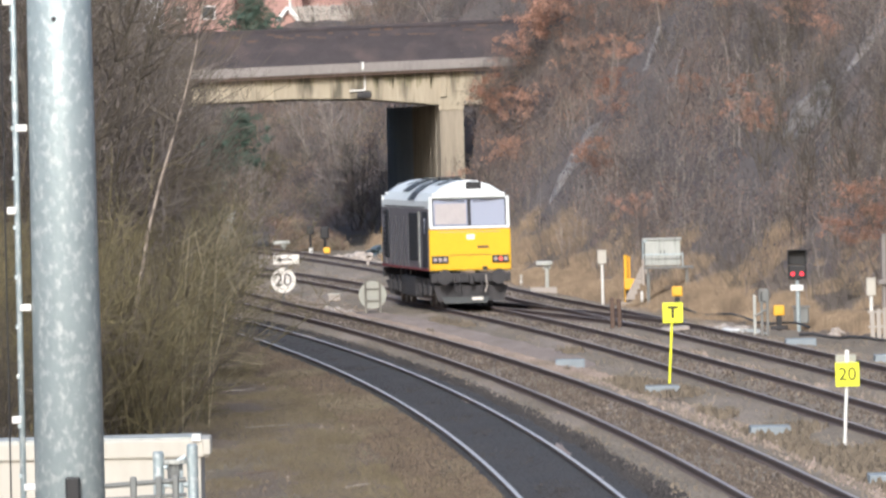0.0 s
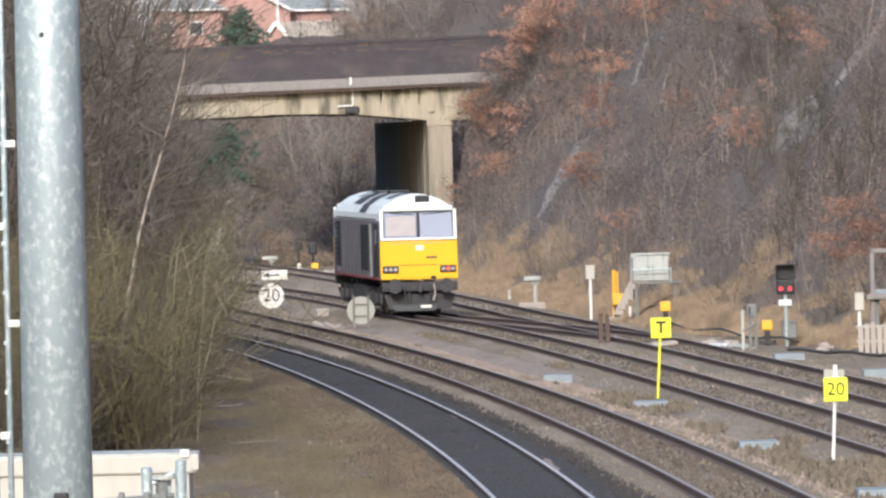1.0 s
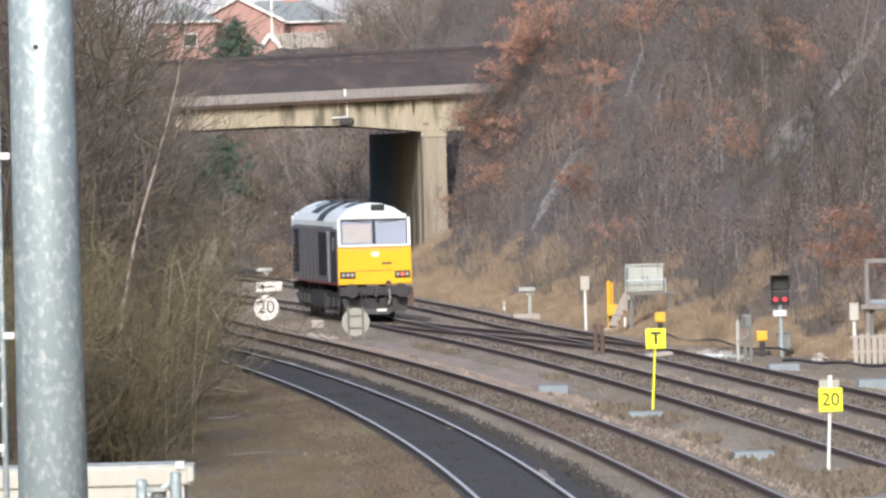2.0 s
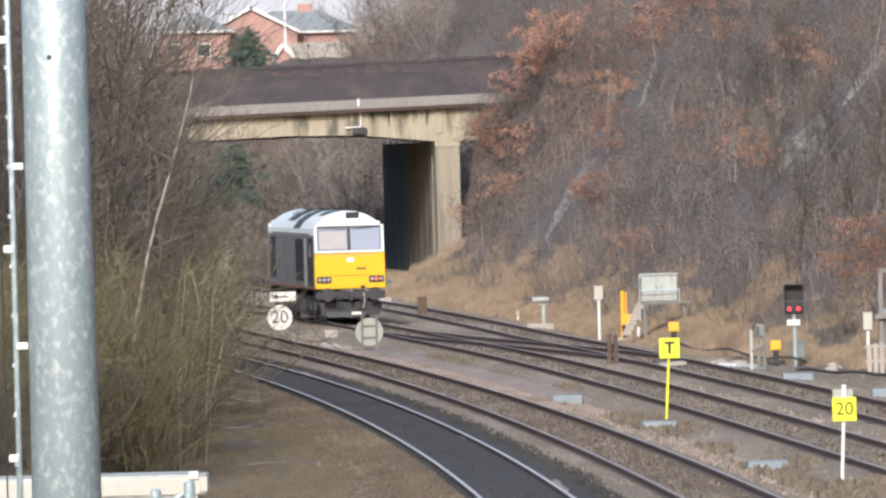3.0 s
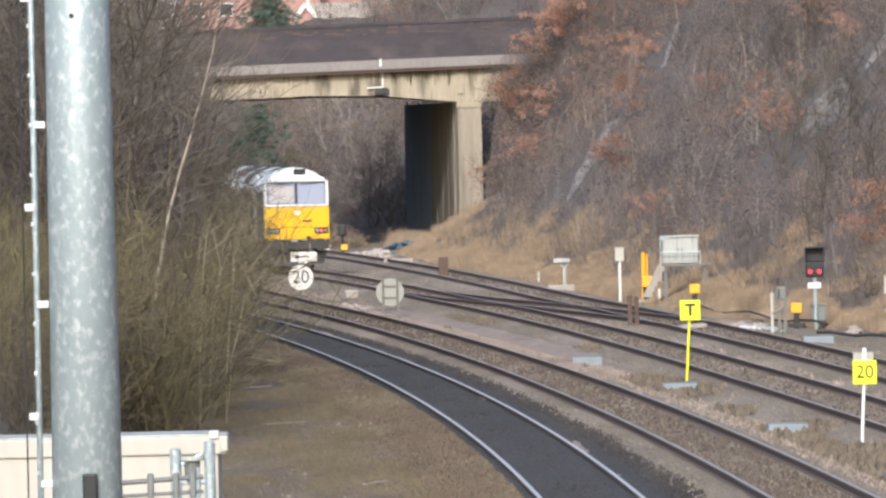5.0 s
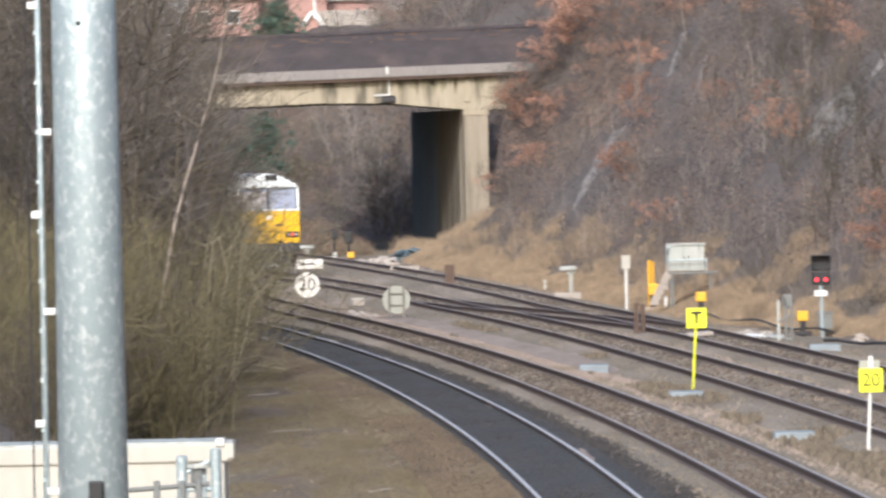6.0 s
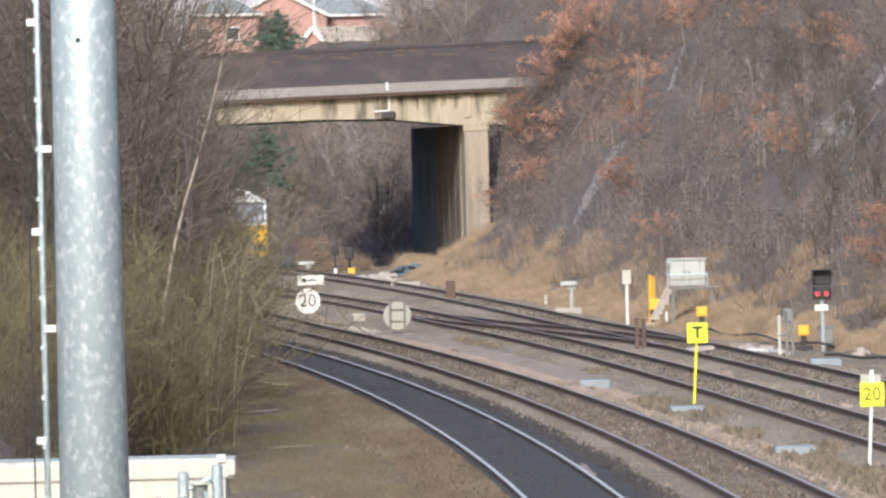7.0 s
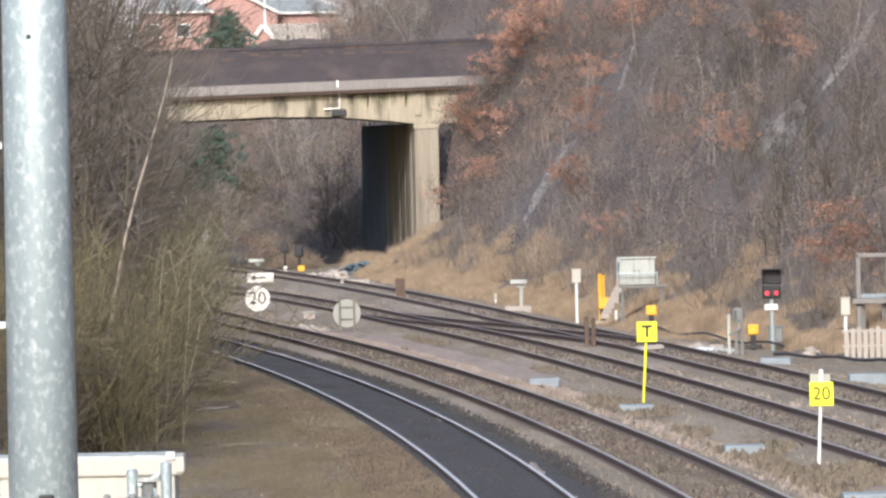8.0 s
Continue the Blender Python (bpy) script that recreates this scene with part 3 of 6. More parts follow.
LOCO.scale = (1.015, 1.015, 1.015)


# ---- bridge ----
def build_bridge():
    b = thing("road_bridge", Matrix(), "stained concrete road bridge with dark brick parapets", "bridge")
    Y, DEPTH, X0, X1 = 520.0, 24.0, -26.0, 6.5
    grade = 0.021

    def level(z, x):
        return z + grade * (x + 5)

    def slab(name, z0, z1, x0, x1, y0, y1, material, label=""):
        pts = [(x0, level(z0, x0)), (x1, level(z0, x1)), (x1, level(z1, x1)), (x0, level(z1, x0))]
        return part(name, prism(pts, y0, y1), material, b, label)

    slab("deck", 8.45, 8.95, X0, X1, Y + 0.4, Y + DEPTH - 0.4, CONCRETE)
    # edge beam with a soffit that deepens over the supports
    for y0, y1 in ((Y, Y + 0.45), (Y + DEPTH - 0.45, Y + DEPTH)):
        pts = [(X0, 7.4), (-13, 7.60), (-8.5, 7.72), (-5.0, 7.66), (-1.25, 7.27), (X1, 7.27), (X1, level(8.95, X1)), (X0, level(8.95, X0))]
        eb = part("edge_beam", prism(pts, y0, y1), CONCRETE, b)
        if y0 == Y:
            for x, w in ((-10.4, 0.32), (-9.4, 0.14), (-5.35, 0.14), (-1.05, 0.30), (-20.0, 0.32)):
                part("stiffener", box(x, Y - 0.05, 8.22, w, 0.12, 1.12, 0.02), CONCRETE, eb)
            part("bearing_block", box(-4.95, Y - 0.06, 7.86, 0.75, 0.16, 0.36, 0.1), UNDER, eb)
            part("drain_pipe", rod((-4.9, Y - 0.1, 8.8), (-4.9, Y - 0.1, 8.08), 0.04), WHITE, eb)
            part("drain_pipe", rod((-5.65, Y - 0.16, 8.05), (-4.9, Y - 0.16, 8.08), 0.04), WHITE, eb)
            # damp streaks running down from the ledge
            rd = random.Random(12)
            for i in range(60):
                x = rd.uniform(-12.6, 0.2) if i % 2 else rd.gauss(-3.0, 1.0)
                w, z1 = rd.uniform(0.025, 0.08), 8.80 + grade * (x + 5)
                z0 = z1 - rd.uniform(0.15, 0.55) - (0.25 if -4.5 < x < -1.5 else 0)
                part("damp_streak", prism([(x - w, z1), (x - w * 0.3, z0), (x + w * 0.3, z0), (x + w, z1)], Y - 0.016, Y - 0.004), ALGAE, eb)
            part("drain_spout", box(-4.98, Y - 0.64, 9.28, 0.10, 0.06, 0.36, 0.01), WHITE, eb)
    for i in range(11):
        slab("inner_beam", 7.9, 8.45, X0 + 8, -1.2, Y + 1.4 + i * 1.9, Y + 1.9 + i * 1.9, CONCRETE)
    for y0, y1 in ((Y - 0.62, Y + 0.5), (Y + DEPTH - 0.5, Y + DEPTH + 0.25)):
        slab("cornice", 8.95, 9.42, X0, X1, y0, y1, CORNICE, "pale grey concrete ledge")
        # dark brown strip that paints in the shadow below the ledge
        slab("ledge_course", 8.80, 8.95, X0, X1, y0 + 0.12, y1 - 0.12, RUSTPOST_AND_SHADE)
    for y0, y1 in ((Y + 0.02, Y + 0.40), (Y + DEPTH - 0.4, Y + DEPTH - 0.02)):
        p = slab("parapet", 9.42, 11.12, X0, X1, y0, y1, DARKBRICK, "soot-dark brick parapet")
        pts = [(X0, level(11.12, X0)), (X1, level(11.12, X1)), (X1, level(11.27, X1)), (X0, level(11.27, X0))]
        part("coping", prism(pts, y0 - 0.06, y1 + 0.06), DARKBRICK, p)
        for x in np.arange(X0 + 1, X1, 2.7):
            part("pilaster", box(x, y0 - 0.02, level(10.25, x), 0.10, 0.05, 1.6), DARKBRICK, p)
        if y0 < Y + 1:
            random.seed(4)
            for i in range(34):
                x = -13.5 + i * 0.47 + random.uniform(-0.3, 0.3)
                part("worn_brick_patch", box(x, y0 - 0.004, level(10.95 + random.uniform(-0.28, 0.1), x), random.uniform(0.12, 0.6), 0.02, random.uniform(0.04, 0.1), 0.01), RUSTPOST_AND_SHADE, p)
    # leaf pier with a ribbed flank that runs back under the deck
    wall = bmesh.new()
    pts = [(-1.25, Y), (-0.08, Y), (-2.7, Y + DEPTH), (-4.02, Y + DEPTH)]
    lo, hi = [wall.verts.new((x, y, -0.6)) for x, y in pts], [wall.verts.new((x, y, 7.26)) for x, y in pts]
    wall.faces.new(hi)
    for i in range(4):
        wall.faces.new((lo[i], lo[(i + 1) % 4], hi[(i + 1) % 4], hi[i]))
    bmesh.ops.recalc_face_normals(wall, faces=wall.faces)
    pier = part("pier", wall, PIERCON, b, "pale concrete leaf pier")
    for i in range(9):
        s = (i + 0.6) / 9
        part("flank_rib", box(-1.25 - 2.77 * s, Y + DEPTH * s, 3.4, 0.07, 0.22, 8.0, 0.01), FLANK if s < 0.5 else DECKSHADE, pier)
    # grimy front skin; the rear skin paints in the deck's shade
    for name, material, s0, s1, label in (("grimy_flank", FLANK, 0.12, 0.5, "grimy streaked flank"), ("sooty_flank", DECKSHADE, 0.5, 1.0, "flank with the shade under the deck in its colour")):
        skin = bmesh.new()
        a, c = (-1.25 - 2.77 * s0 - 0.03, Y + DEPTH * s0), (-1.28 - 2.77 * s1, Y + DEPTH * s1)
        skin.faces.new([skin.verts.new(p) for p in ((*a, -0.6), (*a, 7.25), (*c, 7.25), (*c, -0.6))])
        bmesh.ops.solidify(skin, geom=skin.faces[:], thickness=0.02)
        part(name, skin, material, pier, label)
    part("pier_cap", prism([(-1.29, 7.0), (-0.05, 7.0), (-0.05, 7.255), (-1.29, 7.255)], Y - 0.06, Y + 0.3), CONCRETE, pier)
    part("abutment", box(1.9, Y + 12.6, 3.4, 2.0, 21.0, 7.9), CONCRETE, b)
    part("far_abutment", box(-24.5, Y + 12, 3.6, 5, 23.0, 7.6), PIERCON, b)
    part("road_surface", prism([(X0, level(8.95, X0) + 0.004), (X1, level(8.95, X1) + 0.004), (X1, level(9.1, X1)), (X0, level(9.1, X0))], Y + 0.6, Y + DEPTH - 0.6), SLABGREY, b)


build_bridge()


# ---- vegetation ----
def tube(verts, faces, pts, r0, r1, sides=3):
    """A thin tapering branch through the points."""
    base = len(verts)
    n = len(pts)
    for j, p in enumerate(pts):
        d = (pts[min(j + 1, n - 1)] - pts[max(j - 1, 0)]).normalized()
        u = d.orthogonal().normalized()
        v = d.cross(u)
        r = r0 + (r1 - r0) * j / (n - 1)
        for i in range(sides):
            a = 2 * math.pi * i / sides
            verts.append(p + (u * math.cos(a) + v * math.sin(a)) * r)
        if j:
            for i in range(sides):
                a, b = base + (j - 1) * sides + i, base + (j - 1) * sides + (i + 1) % sides
                faces.append((a, b, b + sides, a + sides))


def branch(rng, start, way, length, bend, steps):
    pts, d = [start.copy()], way.normalized()
    for _ in range(steps):
        d = (d + Vector((rng.uniform(-bend, bend), rng.uniform(-bend, bend), rng.uniform(-bend * 0.5, bend)))).normalized()
        pts.append(pts[-1] + d * (length / steps))
    return pts


def shrub_mesh(name, seed, height, stems, spread, twigs, r, lean=0.55, bend=0.16, drop=0.0):
    """Many stems from one stool, each with side twigs and finer shoots: the mesh of the stems and that of the twigs."""
    rng = random.Random(seed)
    verts, faces, tverts, tfaces = [], [], [], []
    for _ in range(stems):
        ang, out = rng.uniform(0, 6.283), rng.uniform(0.05, lean)
        way = Vector((math.cos(ang) * out, math.sin(ang) * out, 1))
        hgt = height * rng.uniform(0.55, 1.05)
        main = branch(rng, Vector((rng.uniform(-spread, spread), rng.uniform(-spread, spread), -0.2)), way, hgt, bend, 5)
        tube(verts, faces, main, r, r * 0.3)
        for _ in range(twigs):
            s = rng.uniform(0.12, 1.0) * 4.99
            i = int(s)
            p = main[i].lerp(main[i + 1], s - i)
            d = (main[i + 1] - main[i]).normalized()
            side = Vector((rng.uniform(-1, 1), rng.uniform(-1, 1), rng.uniform(-0.25 - drop, 0.6)))
            tw = branch(rng, p, d * 0.45 + side, hgt * rng.uniform(0.10, 0.36), 0.3, 4)
            tube(tverts, tfaces, tw, r * 0.40, r * 0.16)
            for _ in range(3):
                j = rng.choice((1, 2, 3))
                side = Vector((rng.uniform(-1, 1), rng.uniform(-1, 1), rng.uniform(-0.4, 0.7)))
                tube(tverts, tfaces, branch(rng, tw[j], (tw[j + 1] - tw[j]).normalized() * 0.7 + side, hgt * rng.uniform(0.04, 0.13), 0.35, 2), r * 0.25, r * 0.13)
    out = []
    for v, f in ((verts, faces), (tverts, tfaces)):
        me = bpy.data.meshes.new(name)
        me.from_pydata(v, [], f)
        out.append(me)
    return out


def leaf_cloud(rng, centre, radius, count, size, verts, faces, flat=1.0):
    """Single leaves strewn round a centre."""
    for _ in range(count):
        d = Vector((rng.gauss(0, 0.5), rng.gauss(0, 0.5), rng.gauss(0, 0.5 * flat)))
        p = centre + d * radius
        u = Vector((rng.uniform(-1, 1), rng.uniform(-1, 1), rng.uniform(-1, 1))).normalized()
        v = u.orthogonal().normalized()
        s = size * rng.uniform(0.6, 1.4)
        b = len(verts)
        verts += [p - u * s, p + v * s * 0.45, p + u * s, p - v * s * 0.45]
        faces.append((b, b + 1, b + 2, b + 3))


def leafy_mesh(name, seed, radius, clumps, per, size, flat=1.0):
    rng = random.Random(seed)
    verts, faces = [], []
    for _ in range(clumps):
        c = Vector((rng.gauss(0, 0.55), rng.gauss(0, 0.55), rng.uniform(-0.75, 0.75) * flat)) * radius
        leaf_cloud(rng, c, radius * rng.uniform(0.14, 0.34), per, size, verts, faces, 0.8)
    me = bpy.data.meshes.new(name)
    me.from_pydata(verts, [], faces)
    return me


def with_material(me, m):
    me = me.copy()
    me.materials.append(m)
    return me


def woody(shape, m):
    """A thing's two meshes, stems and twigs, in one bark."""
    return with_material(shape[0], m), with_material(shape[1], m)


def plant(name, pair, x, y, label, category, group, scale=1.0, rng=random, tilt=0.0):
    t = thing(name, Matrix.Translation((x, y, land(x, y))) @ Matrix.Rotation(rng.uniform(0, 6.28), 4, "Z") @ Matrix.Rotation(tilt, 4, "Y") @ Matrix.Diagonal((scale, scale, scale * rng.uniform(0.85, 1.15), 1)), label, category, group)
    for part_name, me in zip(("trunk", "crown"), pair):
        ob = new(part_name, me)
        ob.parent = t
    return t


ROCKS = [(((3.4, 451), (4.7, 458), (6.1, 463)), 0.26), (((7.9, 468.5), (8.6, 475.2), (9.2, 480.8)), 0.22), (((8.8, 445.2), (9.2, 450.2), (9.6, 454.2)), 0.12),
         (((11.2, 376), (12.2, 377.8), (13.3, 373.5)), 0.3), (((11.6, 373.2), (12.4, 368.8), (13.0, 362.8)), 0.6), (((13.5, 376), (14.8, 377.8), (16.2, 382.5)), 0.14)]


def on_rock(x, y):
    """Is this place on a rock slide, or close below one?"""
    for pts, w in ROCKS:
        for (x0, y0), (x1, y1) in zip(pts, pts[1:]):
            for q in (0, 0.25, 0.5, 0.75, 1):
                px, py = x0 + (x1 - x0) * q, y0 + (y1 - y0) * q
                if -1.5 - w < x - px < 0.25 + w and abs(y - py) < 5 + 4 * w:
                    return True
    return False


def on_slope(rng, y0=285, y1=620, near=1.6, far=24):
    """A place on the cutting side, clear of the bridge."""
    while True:
        y = rng.uniform(y0, y1)
        foot = float(np.interp(y, FOOT_Y, FOOT_X))
        x = foot + rng.uniform(near, far)
        if x > 0.046 * y + 1.5 or x < -0.046 * y or (519 < y < 545 and -6 < x < 9) or (490 < y < 545 and -8 < x < 0.4) or on_rock(x, y):
            continue
        return x, y, foot


def build_hill_scrub():
    rng = random.Random(11)
    shapes = [shrub_mesh("shrub", s, 1.9, 11, 0.8, 8, 0.016, 1.2, 0.45, 0.2) for s in range(5)]
    saplings = [shrub_mesh("sapling", 20 + s, 6.0, 3, 0.3, 24, 0.030, 0.3, 0.12) for s in range(4)]
    kinds = [woody(m, w) for m in shapes for w in (TWIG, GREYTWIG)]
    tall = [woody(m, w) for m in saplings for w in (TWIG, GREYTWIG, GREYTWIG)]
    for i in range(180):
        x, y, foot = on_slope(rng, near=2.2)
        plant("shrub", rng.choice(kinds), x, y, "bare brown shrub on the steep cutting side", "shrub", "scrub on the cutting", rng.uniform(0.6, 1.2), rng, rng.uniform(-0.2, 0.1))
    for i in range(100):
        x, y, foot = on_slope(rng, y0=300, y1=512, near=1.2, far=4.0)
        if noise.noise((x * 0.6, y * 0.08, 5)) < 0.1:
            plant("shrub", rng.choice(kinds), x, y, "low bare shrub among the dry grass", "shrub", "scrub on the cutting", rng.uniform(0.35, 0.7), rng, rng.uniform(-0.2, 0.1))
    for i in range(48):
        x, y, foot = on_slope(rng, near=5)
        plant("sapling", rng.choice(tall), x, y, "tall bare sapling on the cutting side", "sapling", "saplings on the cutting", rng.uniform(0.6, 1.1), rng, -0.06)
    brown = [woody(m, TWIG) for m in saplings]
    for i in range(60):
        y = rng.uniform(318, 420)
        x = float(np.interp(y, FOOT_Y, FOOT_X)) + rng.uniform(3.5, 11)
        if 0.026 * y < x < 0.047 * y:
            plant("sapling", rng.choice(brown), x, y, "dark bare sapling on the cutting side", "sapling", "saplings on the cutting", rng.uniform(0.35, 0.8), rng, rng.uniform(-0.1, 0.05))
    young = [woody(shrub_mesh("young_sapling", 40 + s, 2.6, 4, 0.5, 5, 0.014, 0.35, 0.16), w) for s in range(4) for w in (GREYTWIG, PALETWIG)]
    for i in range(110):
        x, y, foot = on_slope(rng, y0=300, y1=500, near=3.0, far=9.5)
        plant("young_sapling", rng.choice(young), x, y, "slim pale young stems on the lower cutting side", "sapling", "young stems on the cutting", rng.uniform(0.7, 1.2), rng, rng.uniform(-0.2, 0.05))
    for i in range(36):
        x, y = rng.uniform(0.5, 9), rng.uniform(500, 518)
        plant("shrub", rng.choice(kinds), x, y, "bare brown shrub against the bridge abutment", "shrub", "scrub on the cutting", rng.uniform(0.6, 1.1), rng, rng.uniform(-0.2, 0.1))
    for i in range(34):
        x, y = rng.uniform(1.3, 8), rng.uniform(509, 518)
        plant("sapling", rng.choice(tall[1::3] + tall[2::3]), x, y, "bare sapling crowding the end of the bridge parapet", "sapling", "saplings on the cutting", rng.uniform(0.4, 0.72), rng, rng.uniform(-0.1, 0.1))
    # dead bramble leaves and fine shoots that cover the whole slope
    for name, m, label, count, lo, hi in (("bramble", BRACKEN, "dead brown bramble leaves over the cutting side", 2200, 45, 90), ("dark_bramble", DEADLEAF, "dark withered bramble leaves over the cutting side", 2000, 45, 90), ("fallen_russet_leaves", RUSSET, "russet dead leaves caught in the scrub", 420, 15, 55)):
        v, f = [], []
        for i in range(count):
            x, y, foot = on_slope(rng, near=3.4)
            for _ in range(4):
                patch = noise.noise((x * 0.3, y * 0.045, 2.0)) + 0.5 * noise.noise((x * 0.8, y * 0.12, 6.0))
                if (m is DEADLEAF and patch < 0.03) or (m is BRACKEN and patch > -0.03) or (m is RUSSET and patch > -0.1):
                    x, y, foot = on_slope(rng, near=3.4)
            if i % 9 == 0:
                x, y = rng.uniform(0.4, 9), rng.uniform(498, 519)
            r = rng.uniform(0.4, 1.3)
            leaf_cloud(rng, Vector((x, y, land(x, y) + r * 0.4 + rng.random() ** 2 * 1.7)), r, rng.randint(lo, hi), 0.042, v, f, 0.7)
        tagged(raw(name, v, f, m), label, "leaves", kind="stuff")
    for name, m, label in (("abutment_bramble", BRACKEN, "withered brown bramble against the abutment"), ("abutment_dark_bramble", DEADLEAF, "dark withered bramble against the abutment")):
        v, f = [], []
        for i in range(110):
            x, y = rng.uniform(0.5, 6), rng.uniform(505, 518)
            leaf_cloud(rng, Vector((x, y, land(x, y) + rng.uniform(0, 0.8))), rng.uniform(0.5, 0.9), 60, 0.07, v, f, 0.9)
        tagged(raw(name, v, f, m), label, "leaves", kind="stuff")
    for name, m, label in (("brown_shoots", TWIG, "fine bare brown shoots covering the cutting"), ("grey_shoots", GREYTWIG, "fine bare grey shoots covering the cutting")):
        v, f = [], []
        for i in range(6000):
            x, y, foot = on_slope(rng, near=1.4)
            z, w = land(x, y) - 0.05, rng.uniform(0.008, 0.018)
            px, py, pz, lx, ly = x, y, z, rng.uniform(-0.5, 0.3), rng.uniform(-0.4, 0.4)
            step = rng.uniform(0.25, 0.6)
            for k in range(3):
                qx, qy, qz = px + lx * step, py + ly * step, pz + step * (1 - 0.25 * k)
                b = len(v)
                v += [(px - w, py, pz), (px + w, py, pz), (qx + w * 0.6, qy, qz), (qx - w * 0.6, qy, qz)]
                f.append((b, b + 1, b + 2, b + 3))
                px, py, pz = qx, qy, qz
                lx, ly, w = lx * 1.6 + rng.uniform(-0.3, 0.3), ly + rng.uniform(-0.3, 0.3), w * 0.6
        tagged(raw(name, v, f, m), label, "scrub", kind="stuff")


build_hill_scrub()


def build_oaks():
    """Small oaks that keep their russet leaves."""
    rng = random.Random(5)
    trunks = [shrub_mesh("oak_branches", 60 + s, 3.8, 4, 0.2, 14, 0.03, 0.5) for s in range(3)]
    leaves = [leafy_mesh("oak_leaves", 70 + s, 1.25, 30, 56, 0.055, 0.8) for s in range(4)]
    for x, y, size in ((4.5, 516, 0.81), (5.7, 514, 0.97), (3.3, 513, 0.97), (2.5, 514, 0.65), (3.0, 512, 0.65), (6.5, 465, 0.67), (6.5, 458, 0.58), (10.7, 393, 0.63), (10.8, 382, 0.49), (10.6, 406, 0.46),
                       (10.5, 496, 1.3), (11.1, 478, 0.93), (9.8, 492, 0.79), (13.4, 408, 0.66), (13.0, 416, 0.53), (13.6, 395, 0.51), (4.2, 546, 1.0), (5.4, 546, 1.0), (6.2, 516, 0.86), (7.3, 516, 0.73),
                       (1.2, 516, 0.8), (1.9, 515, 0.8), (0.5, 512, 0.55), (0.4, 508, 0.5), (2.1, 496, 0.72), (5.3, 443, 0.64), (5.5, 434, 0.49), (12.3, 326, 0.62), (12.7, 317, 0.61), (11.6, 325, 0.52),
                       (7.3, 484, 0.62), (4.7, 513, 0.57), (11.4, 449, 0.58), (6.4, 404, 0.52), (3.4, 517, 0.9), (4.6, 517, 1.0), (2.6, 517, 0.8), (15.4, 440, 0.8), (16.3, 415, 0.8), (8.3, 530, 1.2), (8.6, 505, 0.8), (6.9, 500, 0.6), (12.0, 462, 0.7), (9.3, 430, 0.45), (11.9, 398, 0.42)):
        t = thing("oak_tree", pose(x, y, land(x, y), 0, 0, rng.uniform(0, 360)), "small oak holding russet dead leaves on the slope", "tree", "russet oaks on the cutting")
        for nm, me in zip(("trunk", "twig_mass"), woody(rng.choice(trunks), BARK)):
            br = new(nm, me)
            br.parent, br.scale = t, (size * 0.7,) * 3
        cr = new("crown", with_material(rng.choice(leaves), RUSSET))
        cr.parent = t
        cr.matrix_basis = Matrix.Translation((0, 0, 1.2 * size + 0.3)) @ Matrix.Diagonal((size * 1.15, size * 1.15, size * 1.05, 1))


build_oaks()


